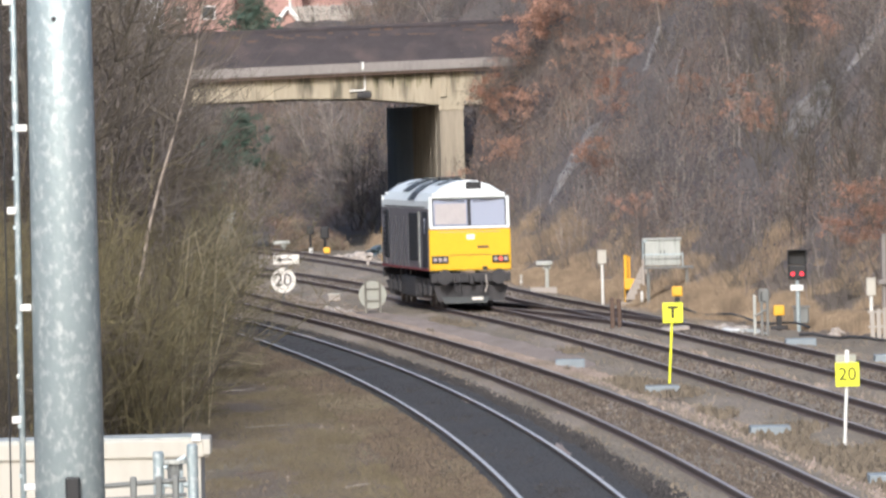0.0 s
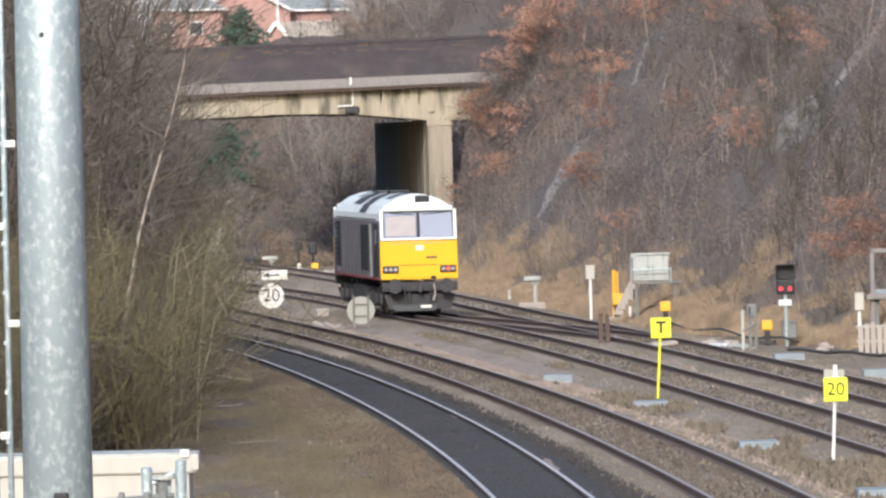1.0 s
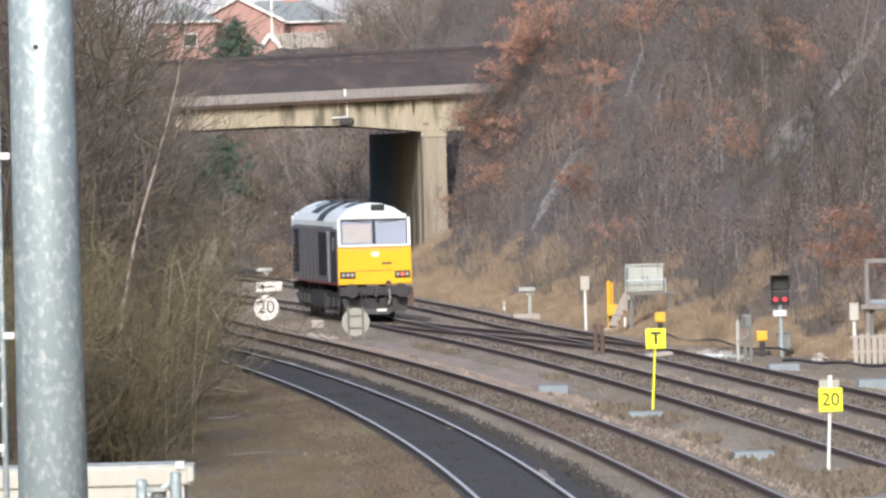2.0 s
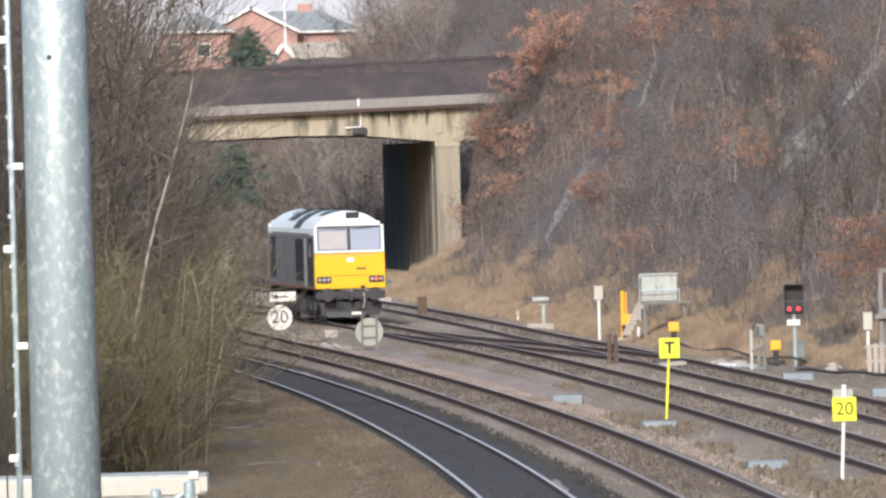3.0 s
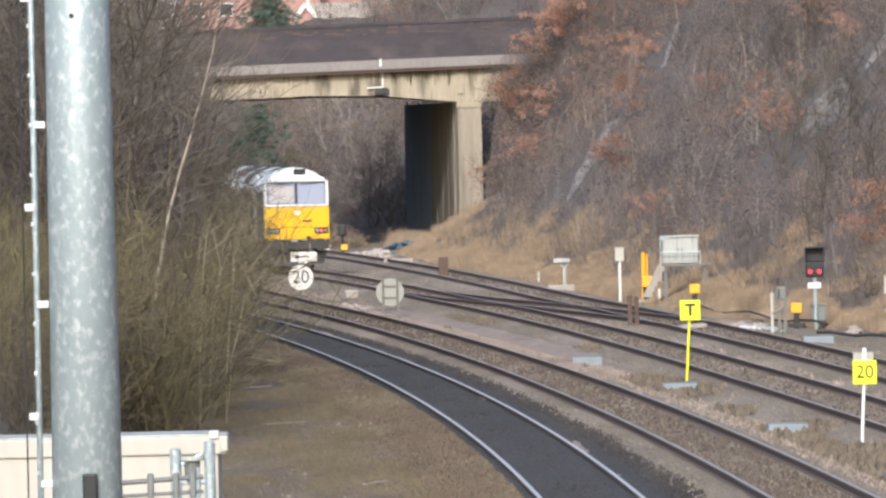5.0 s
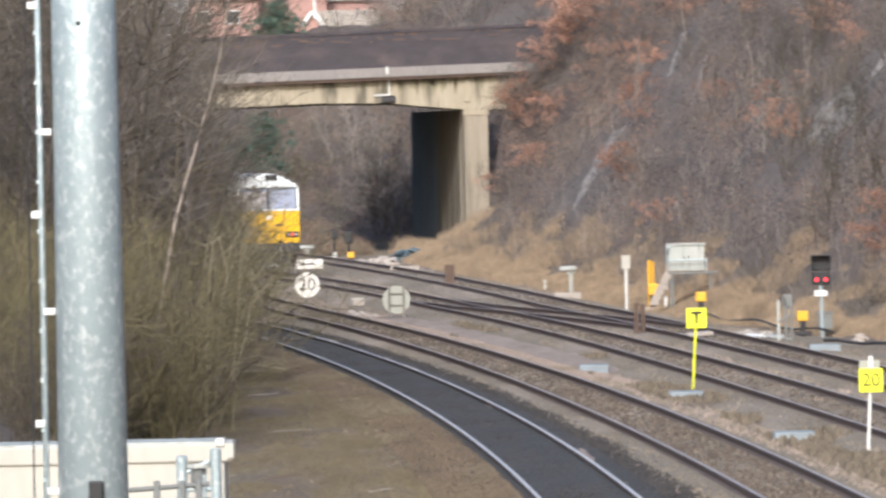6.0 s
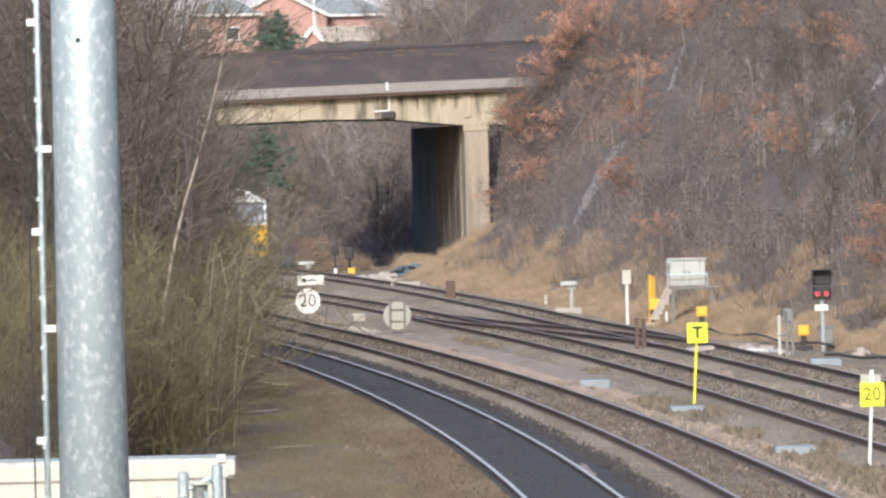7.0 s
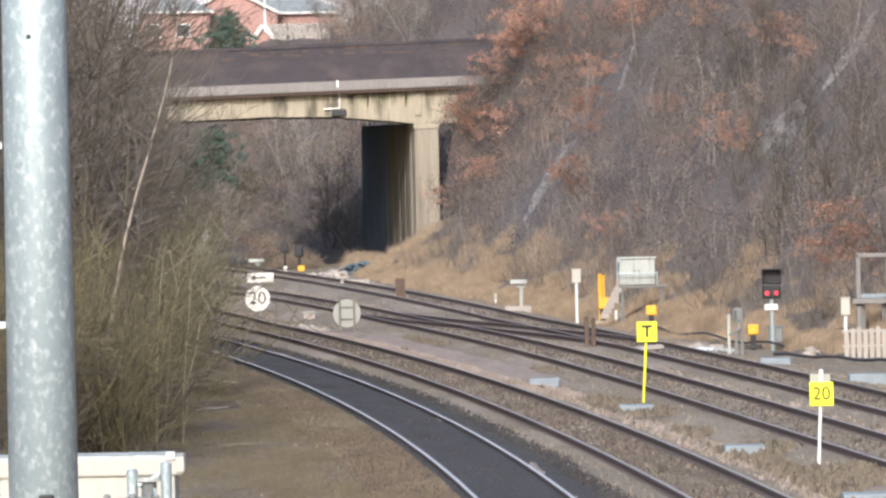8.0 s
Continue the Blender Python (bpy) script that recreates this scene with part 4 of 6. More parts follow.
def build_thicket():
    """Dense bare thicket beside the near track, tall behind and olive in front."""
    rng = random.Random(21)
    tall = [woody(shrub_mesh("bare_tree", 80 + s, 10.5, 5, 0.5, 44, 0.036, 0.3, 0.2, 0.3), w) for s in range(4) for w in (TWIG, TWIG, GREYTWIG)]
    olive = [woody(shrub_mesh("willow", 90 + s, 5.2, 10, 0.8, 15, 0.021, 1.0, 0.34, 0.3), w) for s in range(4) for w in (OLIVETWIG, OLIVETWIG, TWIG)]
    edge_y, edge_x = [196, 207, 247, 290, 328, 420], [-6.2, -5.2, -6.1, -7.4, -8.5, -15]
    for i in range(150):
        y = rng.uniform(215, 420)
        x = float(np.interp(y, edge_y, edge_x)) - rng.uniform(2.3, 8.5)
        plant("bare_tree", rng.choice(tall), x, y, "tall bare brown tree in the dense thicket", "tree", "bare trees of the thicket", rng.uniform(0.8, 1.15), rng)
    for i in range(90):
        y = 203 + 125 * rng.random() ** 1.2
        x = float(np.interp(y, edge_y, edge_x)) - 0.6 - abs(rng.gauss(0, 1.8))
        plant("willow_shrub", rng.choice(olive), x, y, "bare olive-brown willow shrub beside the track", "shrub", "willow shrubs beside the track", rng.uniform(0.6, 1.05), rng)
    for i in range(46):
        y = rng.uniform(262, 385)
        x = float(np.interp(y, edge_y, edge_x)) - rng.uniform(0.5, 4.2)
        plant("bare_tree", rng.choice(tall), x, y, "bushy bare brown tree in the dense thicket", "tree", "bare trees of the thicket", rng.uniform(0.48, 0.62), rng)
    for i in range(60):
        y = rng.uniform(268, 352)
        x = float(np.interp(y, edge_y, edge_x)) - rng.uniform(0.6, 2.2)
        plant("willow_shrub", rng.choice(olive), x, y, "low bare brown willow shrub at the thicket's edge", "shrub", "willow shrubs beside the track", rng.uniform(0.58, 0.8), rng)
    for i in range(40):
        y = rng.uniform(283, 345)
        x = float(np.interp(y, edge_y, edge_x)) - rng.uniform(0.4, 1.9)
        plant("bare_tree", rng.choice(tall), x, y, "low bushy bare tree at the thicket's edge", "tree", "bare trees of the thicket", rng.uniform(0.40, 0.52), rng)
    for x, y in ((-7.7, 209), (-7.1, 211), (-6.6, 207), (-7.4, 206), (-6.9, 213), (-8.1, 212)):
        plant("willow_shrub", rng.choice(olive), x, y, "bare olive-brown willow shrub beside the track", "shrub", "willow shrubs beside the track", rng.uniform(0.7, 0.82), rng)
    for i in range(60):
        y = rng.uniform(198, 236)
        x = float(np.interp(y, edge_y, edge_x)) - rng.uniform(0.5, 6.5)
        plant("willow_shrub", rng.choice(olive), x, y, "bare olive-brown willow shrub beside the track", "shrub", "willow shrubs beside the track", rng.uniform(0.55, 0.85), rng)
    for i in range(34):
        y = rng.uniform(184, 204)
        plant("willow_shrub", rng.choice(olive), -7.6 - rng.uniform(0, 5.2), y, "bare olive-brown willow shrub beside the track", "shrub", "willow shrubs beside the track", rng.uniform(0.5, 0.75), rng)
    for i in range(22):
        y = rng.uniform(285, 345)
        plant("bare_tree", rng.choice(tall), float(np.interp(y, edge_y, edge_x)) - rng.uniform(0.7, 1.7), y, "low bushy bare tree at the thicket's edge", "tree", "bare trees of the thicket", rng.uniform(0.42, 0.54), rng)
    for i in range(14):
        y = rng.uniform(305, 338)
        plant("bare_tree", rng.choice(tall), float(np.interp(y, edge_y, edge_x)) - rng.uniform(0.75, 1.5), y, "tall bare brown tree at the thicket's edge", "tree", "bare trees of the thicket", rng.uniform(0.68, 0.82), rng)
    for i in range(18):
        plant("willow_shrub", rng.choice(olive), rng.uniform(-11.5, -7.6), rng.uniform(172, 190), "bare olive-brown willow shrub beside the track", "shrub", "willow shrubs beside the track", rng.uniform(0.5, 0.7), rng)
    for x, y, lean in ((8.95, 476, -0.35), (14.9, 381, 0.6)):
        t = thing("birch_sapling", pose(x, y, land(x, y) - 0.2), "thin pale sapling leaning on the cutting side", "sapling")
        v, f = [], []
        tube(v, f, [Vector((lean * 0.9 * s, 0, 2.9 * s)) for s in (0, 0.3, 0.6, 1)], 0.03, 0.012, 6)
        raw("trunk", v, f, BIRCH, t, smooth=True)
        v, f = [], []
        for q in range(10):
            s = 0.35 + 0.065 * q
            tube(v, f, branch(rng, Vector((lean * 0.9 * s, 0, 2.9 * s)), Vector((rng.uniform(-1, 1), rng.uniform(-1, 1), 0.6)), 0.8, 0.3, 3), 0.012, 0.005)
        raw("crown", v, f, GREYTWIG, t)
    v, f = [], []
    for i in range(9000):
        y = rng.uniform(300, 430)
        x = float(np.interp(y, edge_y, edge_x)) - rng.uniform(1.5, 9.5)
        px, py, pz, w = x, y, land(x, y), rng.uniform(0.014, 0.03)
        step, lx = rng.uniform(2.0, 4.3), rng.uniform(-0.2, 0.2)
        for k in range(4):
            qx, qz = px + lx * step, pz + step * (1 - 0.12 * k)
            b = len(v)
            v += [(px - w, py, pz), (px + w, py, pz), (qx + w * 0.6, py, qz), (qx - w * 0.6, py, qz)]
            f.append((b, b + 1, b + 2, b + 3))
            px, pz, w, lx = qx, qz, w * 0.65, lx + rng.uniform(-0.3, 0.3)
    tagged(raw("thicket_stems", v, f, TWIG), "dense bare brown stems in the depth of the thicket", "scrub", kind="stuff")
    # long canes arching out over the track side
    for i in range(60):
        y = rng.uniform(208, 300)
        x = float(np.interp(y, edge_y, edge_x)) - rng.uniform(0.0, 0.9)
        t = thing("arching_shrub", pose(x, y, land(x, y)), "shrub with long pale canes arching over the trackside", "shrub", "arching canes of the thicket")
        v, f, tv, tf = [], [], [], []
        for _ in range(2):
            reach, top, back = rng.uniform(0.2, 1.9), rng.uniform(1.4, 4.4), rng.uniform(1.5, 2.3)
            pts = [Vector((reach * q ** 1.4 + rng.uniform(-0.05, 0.05), rng.uniform(-0.1, 0.1), top * math.sin(q * back) / math.sin(min(back, 1.57)) - 0.2)) for q in (0, 0.15, 0.3, 0.45, 0.6, 0.75, 0.9, 1.0)]
            tube(v, f, pts, rng.uniform(0.011, 0.019), 0.007)
            for q in range(9):
                p = pts[rng.randint(2, 7)]
                tube(tv, tf, branch(rng, p, Vector((rng.uniform(-0.5, 1), rng.uniform(-0.6, 0.6), rng.uniform(-0.4, 0.8))), rng.uniform(0.3, 1.0), 0.25, 4), 0.008, 0.004)
        raw("cane", v, f, ARCHTWIG, t)
        raw("crown", tv, tf, ARCHTWIG, t)
    # leaning birch with a pale stem
    birch = thing("birch_tree", pose(-7.2, 218, -0.3), "slender pale birch leaning over the thicket", "birch tree")
    v, f = [], []
    stem = [Vector(p) for p in ((0, 0, 0), (0.2, 0, 1.7), (0.42, 0, 3.0), (0.55, 0, 3.65), (0.67, 0, 4.23), (0.89, 0, 5.04), (1.17, 0, 5.91), (1.43, 0, 6.78), (1.65, 0, 7.59), (1.80, 0, 8.4), (1.93, 0, 9.1), (2.0, 0, 9.9))]
    tube(v, f, stem, 0.046, 0.006, 8)
    raw("trunk", v, f, BIRCH, birch, smooth=True)
    r = random.Random(3)
    v, f = [], []
    for _ in range(40):
        s = r.uniform(4.5, 10.99)
        p = stem[int(s)].lerp(stem[int(s) + 1], s - int(s))
        tube(v, f, branch(r, p, Vector((r.uniform(-1, 1), r.uniform(-1, 1), 0.6)), r.uniform(0.6, 1.6), 0.25, 4), 0.014, 0.005)
    raw("crown", v, f, TWIG, birch)


build_thicket()


def build_far_trees():
    rng = random.Random(31)
    bare = [woody(shrub_mesh("bare_tree", 110 + s, 8.0, 5, 0.5, 26, 0.045, 0.4, 0.2), GREYTWIG) for s in range(3)]
    pale = [woody(shrub_mesh("bare_tree", 115 + s, 8.0, 5, 0.5, 26, 0.045, 0.4, 0.2), PALETWIG) for s in range(3)]
    # beyond the bridge, on the far bank and along the top of the cutting
    for i in range(70):
        y = rng.uniform(545, 680)
        x = float(np.interp(y, FOOT_Y, FOOT_X)) + rng.uniform(1.5, 16)
        if -0.05 * y < x < 3 and not (x < -6.3 and land(x, y) > 7):
            plant("bare_tree", rng.choice(pale if i % 3 else bare), x, y, "bare grey-brown tree on the far bank", "tree", "bare trees beyond the bridge", rng.uniform(0.45, 0.8), rng)
    for i in range(34):
        x = rng.uniform(-6.5, 8)
        y = rng.uniform(640, 705)
        plant("bare_tree", rng.choice(pale), x, y, "bare grey tree above the cutting", "tree", "bare trees above the cutting", rng.uniform(0.6, 0.95), rng)
    greens = [leafy_mesh("evergreen_leaves", 120 + s, 1.0, 52, 44, 0.07, 1.3) for s in range(3)]
    for x, y, z, s, m, label in ((-11.9, 600, 12.5, 1.35, EVERGREEN, "dark green conifer behind the bridge parapet"), (-12.3, 575, 6.3, 1.3, EVERGREEN, "dark evergreen tree on the far bank"),
                                 (-13.6, 578, 4.9, 1.3, EVERGREEN, "dark evergreen tree on the far bank"), (-10.6, 582, 4.0, 1.2, IVY, "dull green ivy-clad tree on the far bank")):
        t = thing("evergreen_tree", pose(x, y, land(x, y)), label, "tree")
        part("trunk", rod((0, 0, -0.2), (0, 0, max(z - land(x, y), 0.6)), 0.14, 0.05), BARK, t)
        cone = "conifer" in label
        for i in range(6 if cone else 3):
            c = new("crown", with_material(rng.choice(greens), m))
            c.parent = t
            k = s * ((0.95 - 0.14 * i) if cone else (1 - 0.3 * i))
            c.matrix_basis = Matrix.Translation((0, 0, z - land(x, y) - 0.5 * s + i * (0.33 if cone else 0.55) * s)) @ Matrix.Rotation(i * 2, 4, "Z") @ Matrix.Diagonal((k, k, k, 1))


build_far_trees()


def build_far_leaves():
    """Withered leaves on the bank beyond the bridge."""
    rng = random.Random(55)
    for name, m, label, count in (("far_olive_leaves", IVY, "dull olive leaves on the far bank", 130), ("far_russet_leaves", BRACKEN, "withered russet leaves on the far bank", 260), ("far_pale_leaves", GRASS, "pale dry stalks on the far bank", 200)):
        v, f = [], []
        for i in range(count):
            y = rng.uniform(548, 612)
            x = float(np.interp(y, FOOT_Y, FOOT_X)) + rng.uniform(0.3, 10)
            leaf_cloud(rng, Vector((x, y, land(x, y) + rng.uniform(0.2, 2.6))), rng.uniform(0.4, 1.0), 70, 0.048, v, f, 0.8)
        tagged(raw(name, v, f, m), label, "leaves", kind="stuff")


build_far_leaves()


def build_bridge_foot_scrub():
    """Low sunlit scrub and dry stalks along the near edge of the bridge's shade."""
    rng = random.Random(63)
    for name, m, label, count in (("bridge_foot_bramble", BRACKEN, "withered bramble beside the track before the bridge", 70), ("bridge_foot_stalks", GRASS, "dry tan stalks beside the track before the bridge", 80), ("bridge_foot_olive_leaves", IVY, "dull olive leaves beside the track before the bridge", 25)):
        v, f = [], []
        for i in range(count):
            x, y = rng.uniform(-9.6, -6.0), rng.uniform(514, 518.8)
            tall_ = 1.7 * min(1, max(0.15, (-5.6 - x) / 2.5))
            leaf_cloud(rng, Vector((x, y, land(x, y) + rng.random() ** 1.4 * tall_)), rng.uniform(0.25, 0.55), 55, 0.045, v, f, 0.8)
        tagged(raw(name, v, f, m), label, "leaves", kind="stuff")
    low = [woody(shrub_mesh("low_shrub", 130 + q, 1.9, 9, 0.6, 8, 0.016, 1.0, 0.4, 0.2), w) for q in range(2) for w in (GREYTWIG, PALETWIG)]
    for i in range(12):
        x, y = rng.uniform(-9.4, -6.6), rng.uniform(514, 518.5)
        plant("shrub", rng.choice(low), x, y, "low bare shrub beside the track before the bridge", "shrub", "scrub before the bridge", rng.uniform(0.4, 0.8), rng)


build_bridge_foot_scrub()


def build_grass():
    """Dry straw-coloured grass along the foot of the cutting."""
    rng = random.Random(8)
    verts, faces = [], []
    for i in range(24000):
        y = rng.uniform(288, 519)
        foot = float(np.interp(y, FOOT_Y, FOOT_X))
        x = foot + rng.triangular(-0.4, 4.6, 0.7)
        clump = noise.noise((x * 0.6, y * 0.08, 5)) + 0.6 * noise.noise((x * 1.5, y * 0.3, 8))
        if clump < 0.06 - 0.6 * (x - foot < 1.3):
            continue
        z = land(x, y) - 0.05
        for _ in range(18):
            h, lean = rng.uniform(0.07, 0.26) * (0.8 + 2.4 * max(clump, 0)) * (1.5 if y > 420 else 1), rng.gauss(0, 0.32)
            px, py = x + rng.uniform(-0.25, 0.25), y + rng.uniform(-0.6, 0.6)
            b = len(verts)
            verts += [(px - 0.008, py, z), (px + 0.008, py, z), (px + lean * h, py + rng.uniform(-0.3, 0.1) * h, z + h)]
            faces.append((b, b + 1, b + 2))
    ob = raw("dry_grass", verts, faces, GRASS)
    tagged(ob, "dry straw-coloured grass along the foot of the cutting", "grass", kind="stuff")


build_grass()


def build_turf():
    """Short dead turf in drifts over the bare earth beside the near track, and sticks lying on it."""
    rng = random.Random(18)
    verts, faces = [], []
    for i in range(15000):
        y = 150 + 175 * rng.random() ** 1.3
        x = track_x(1, y) - 1.25 - 8 * rng.random()
        drift = noise.noise((x * 0.5, y * 0.07, 12)) + 0.6 * noise.noise((x * 1.3, y * 0.2, 15))
        if drift < -0.16:
            continue
        z = max(land(x, y), -0.1 - 0.12 * max(track_x(1, y) - x - 1.0, 0)) - 0.03
        for _ in range(10):
            h, lean = rng.uniform(0.05, 0.13) * (1 + max(drift, 0)), rng.gauss(0, 0.8)
            px, py = x + rng.uniform(-0.2, 0.2), y + rng.uniform(-0.6, 0.6)
            b = len(verts)
            verts += [(px - 0.007, py, z), (px + 0.007, py, z), (px + lean * h, py + rng.uniform(-0.5, 0.3) * h, z + h)]
            faces.append((b, b + 1, b + 2))
    tagged(raw("dead_turf", verts, faces, TURF), "short olive-brown dead turf in drifts beside the track", "grass", kind="stuff")
    for i in range(16):
        y = rng.uniform(172, 270)
        x = track_x(1, y) - rng.uniform(1.6, 5.5)
        z = max(land(x, y), -0.1 - 0.12 * max(track_x(1, y) - x - 1.0, 0))
        st = thing("fallen_stick", pose(x, y, z), "pale dead stick lying on the turf", "dead branch", "sticks on the turf")
        v, f = [], []
        length, turn = rng.uniform(0.35, 0.9), rng.uniform(-0.5, 0.5)
        tube(v, f, [Vector((length * q, turn * length * q * 3, 0.03 + 0.05 * q + rng.uniform(-0.01, 0.02))) for q in (-0.5, -0.2, 0.1, 0.5)], 0.02, 0.009, 5)
        raw("stick", v, f, PALETWIG if i % 2 else BARK, st)


build_turf()


def build_fallen_stems():
    """Dead stems lying up the slope among the scrub."""
    rng = random.Random(91)
    for i in range(15):
        x, y, foot = on_slope(rng, y0=340, y1=515, near=3.5, far=15)
        t = thing("dead_sapling", pose(x, y, land(x, y)), "pale dead sapling fallen up the cutting side", "dead tree", "dead saplings on the cutting")
        length, drift, lift = rng.uniform(1.5, 4.5), rng.uniform(-1.2, 1.2), rng.uniform(0.5, 1.1)
        pts = []
        for k in range(7):
            s = k / 6
            px, py = x + length * s, y + drift * s
            pts.append(Vector((px - x, py - y, land(px, py) - land(x, y) + lift + 0.5 * s + rng.uniform(-0.06, 0.06))))
        pts[0].z = 0.0
        v, f = [], []
        tube(v, f, pts, rng.uniform(0.03, 0.055), 0.012, 5)
        raw("trunk", v, f, BARK if i % 2 else GREYTWIG, t, smooth=True)


build_fallen_stems()


def build_rocks():
    """Grey slides of bare rock running up the slope."""
    for pts, w in ROCKS:
        v, f = [], []
        n, m = 14, 7
        for i in range(n):
            s = i / (n - 1) * (len(pts) - 1)
            k = min(int(s), len(pts) - 2)
            x = pts[k][0] + (pts[k + 1][0] - pts[k][0]) * (s - k)
            y = pts[k][1] + (pts[k + 1][1] - pts[k][1]) * (s - k)
            wide = 1.3 * w * (0.35 + 0.65 * math.sin(math.pi * min(1, 0.12 + i / n))) * (1 + 0.35 * noise.noise((i * 0.7, w * 9, 2)))
            for j in range(m):
                u = (j / (m - 1) - 0.5) * 2
                xx, yy = x + 0.45 * u * wide, y - u * wide * 5
                v.append((xx, yy, land(xx, yy) - 0.15 + 0.7 * (1 - u * u) * min(1, 0.1 + 3.5 * min(i, n - 1 - i) / (n - 1)) + 0.1 * noise.noise((i * 0.8, j * 0.9, w))))
        for i in range(n - 1):
            for j in range(m - 1):
                a = i * m + j
                f.append((a, a + 1, a + m + 1, a + m))
        ob = raw("rock_slide", v, f, ROCK, smooth=True)
        tagged(ob, "grey bare rock slide on the cutting side", "rock", "rock slides on the cutting")


build_rocks()


# ---- lineside signs and equipment ----
def slab_at(x, y, w, d, material=SLABGREY, label="flat bluish concrete slab lying on the ballast"):
    s = part("concrete_slab", box(0, 0, 0, w, d, 0.40, 0.02), material)
    s.matrix_basis = pose(x, y, rail_z(y) - 0.21)
    tagged(s, label, "concrete slab", "slabs beside the tracks")
    return s


for sx, sy, sw, sd in ((4.14, 229.5, 0.74, 1.3), (5.51, 195.8, 0.74, 1.3), (2.43, 259.5, 0.72, 1.2), (6.62, 166.6, 0.8, 1.3), (10.25, 256.8, 0.9, 1.2), (8.72, 279.3, 0.8, 1.2), (-1.2, 470, 0.9, 1.5)):
    slab_at(sx, sy, sw, sd)
slab_at(-3.8, 457.5, 1.25, 1.6, RUBBLE, "pale concrete slab lying beside the track")
slab_at(2.69, 382.3, 0.95, 1.4, RUBBLE, "pale concrete base slab below a lineside table")


def board_sign(name, x, y, z, w, h, face, text, size, post_material, label, round_=False, lean=0.0, foot=-0.3, post_dx=0.0, post_r=0.035):
    t = thing(name, pose(x, y, 0), label, "railway sign")
    part("post", rod((post_dx, 0.06, foot), (0, 0.06, z + h * 0.3), post_r, n=10), post_material, t)
    if round_:
        b = part("board", rod((0, 0.02, z), (0, -0.02, z), w / 2, n=40), face, t)
    else:
        b = part("board", box(0, 0, z, w, 0.04, h, 0.012), face, t)
    if text:
        lettering("numeral" if text.isdigit() else "letter", text, size, pose(0, -0.032, z), b, weight=-0.006 if text.isdigit() else 0.03)
    return t


board_sign("speed_sign", -6.54, 372, 0.67, 0.88, 0.88, SIGNCREAM, "20", 0.62, GREYSTEEL, "round cream speed board reading 20 below an arrow board", round_=True, post_r=0.04)
SPEED = [o for o in bpy.data.objects if o.name == "speed_sign"][0]
arrow = part("arrow_board", box(0.12, 0, 1.40, 0.92, 0.04, 0.34, 0.03), SIGNCREAM, SPEED, "white board with a black arrow")
part("arrow_post", rod((0.1, 0.06, 0.5), (0.1, 0.06, 1.5), 0.035), GREYSTEEL, SPEED)
ar = prism([(-0.22, 1.40), (-0.06, 1.50), (-0.06, 1.425), (0.32, 1.425), (0.32, 1.375), (-0.06, 1.375), (-0.06, 1.30)], -0.03, -0.022)
part("arrow", ar, LETTER, arrow)

tsign = board_sign("termination_sign", 4.49, 234, 1.49, 0.45, 0.45, SIGNYELLOW, "T", 0.36, SIGNYELLOW, "bright yellow board lettered T on a leaning yellow post", post_dx=-0.12, post_r=0.028)
s20 = board_sign("warning_speed_sign", 6.56, 184.4, 1.16, 0.42, 0.42, SIGNYELLOW, "20", 0.32, WHITE, "yellow speed board reading 20 on a white post", post_dx=-0.08, post_r=0.03)
part("back_board", box(-0.02, 0.05, 1.43, 0.36, 0.03, 0.16, 0.01), DISCGREY, s20)
part("post_top", box(0.0, 0.02, 1.47, 0.07, 0.05, 0.24, 0.01), WHITE, s20)

disc = thing("sign_back", pose(-3.16, 345, 0), "round grey sign seen from its ribbed back", "railway sign")
part("disc", rod((0, -0.02, 0.47), (0, 0.02, 0.47), 0.455, n=40), DISCGREY, disc)
for dx in (-0.23, 0.24):
    part("post", box(dx, -0.06, 0.3, 0.07, 0.06, 1.3, 0.01), SIGNRIB, disc)
for dz in (0.28, 0.66):
    part("cross_rail", box(0, -0.045, dz, 0.44, 0.04, 0.05, 0.008), SIGNRIB, disc)

# two-lamp signal
sig = thing("signal", pose(9.47, 305, 0), "colour light signal with black hood and two lit red lamps", "signal")
part("post", rod((0.02, 0.1, -0.4), (0, 0.1, 1.3), 0.055, n=12), GALV, sig)
part("back_plate", box(0, 0.05, 1.84, 0.56, 0.08, 0.44, 0.03), BLACK, sig)
hd = box(0, -0.14, 2.05, 0.56, 0.3, 0.03, 0.005)
for dx in (-0.265, 0.265):
    box(dx, -0.14, 1.84, 0.03, 0.3, 0.42, 0.005, bm=hd)
part("hood", hd, BLACK, sig)
lh = part("lamp_housing", box(0, 0.04, 1.40, 0.54, 0.16, 0.40, 0.04), BLACK, sig)
for dx in (-0.13, 0.13):
    part("lamp", rod((dx, -0.05, 1.36), (dx, -0.075, 1.36), 0.055, n=18), REDLAMP, lh, "lit red lamp")
    part("lamp_rim", rod((dx, -0.04, 1.36), (dx, -0.06, 1.36), 0.105, n=18), BLACK, lh)
part("number_plate", box(-0.02, 0.0, 0.96, 0.38, 0.03, 0.17, 0.01), WHITE, sig, "blank white plate")
part("junction_box", box(0.1, 0.35, 0.15, 0.42, 0.4, 0.45, 0.03), GREYSTEEL, sig)
part("cap", box(0.1, 0.35, 0.40, 0.5, 0.5, 0.06, 0.02), GREYSTEEL, sig)


def post_box(x, y, z, w, h, material, label, post_mat=WHITE):
    t = thing("location_post", pose(x, y, 0), label, "lineside post", "white lineside posts")
    part("post", rod((0, 0, -0.4), (0, 0, z), 0.05, n=10), post_mat, t)
    b = part("box", box(0, -0.03, z, w, 0.16, h, 0.02), material, t)
    part("lid", box(0, -0.03, z + h / 2 + 0.015, w + 0.03, 0.2, 0.03, 0.01), material, b)
    return t


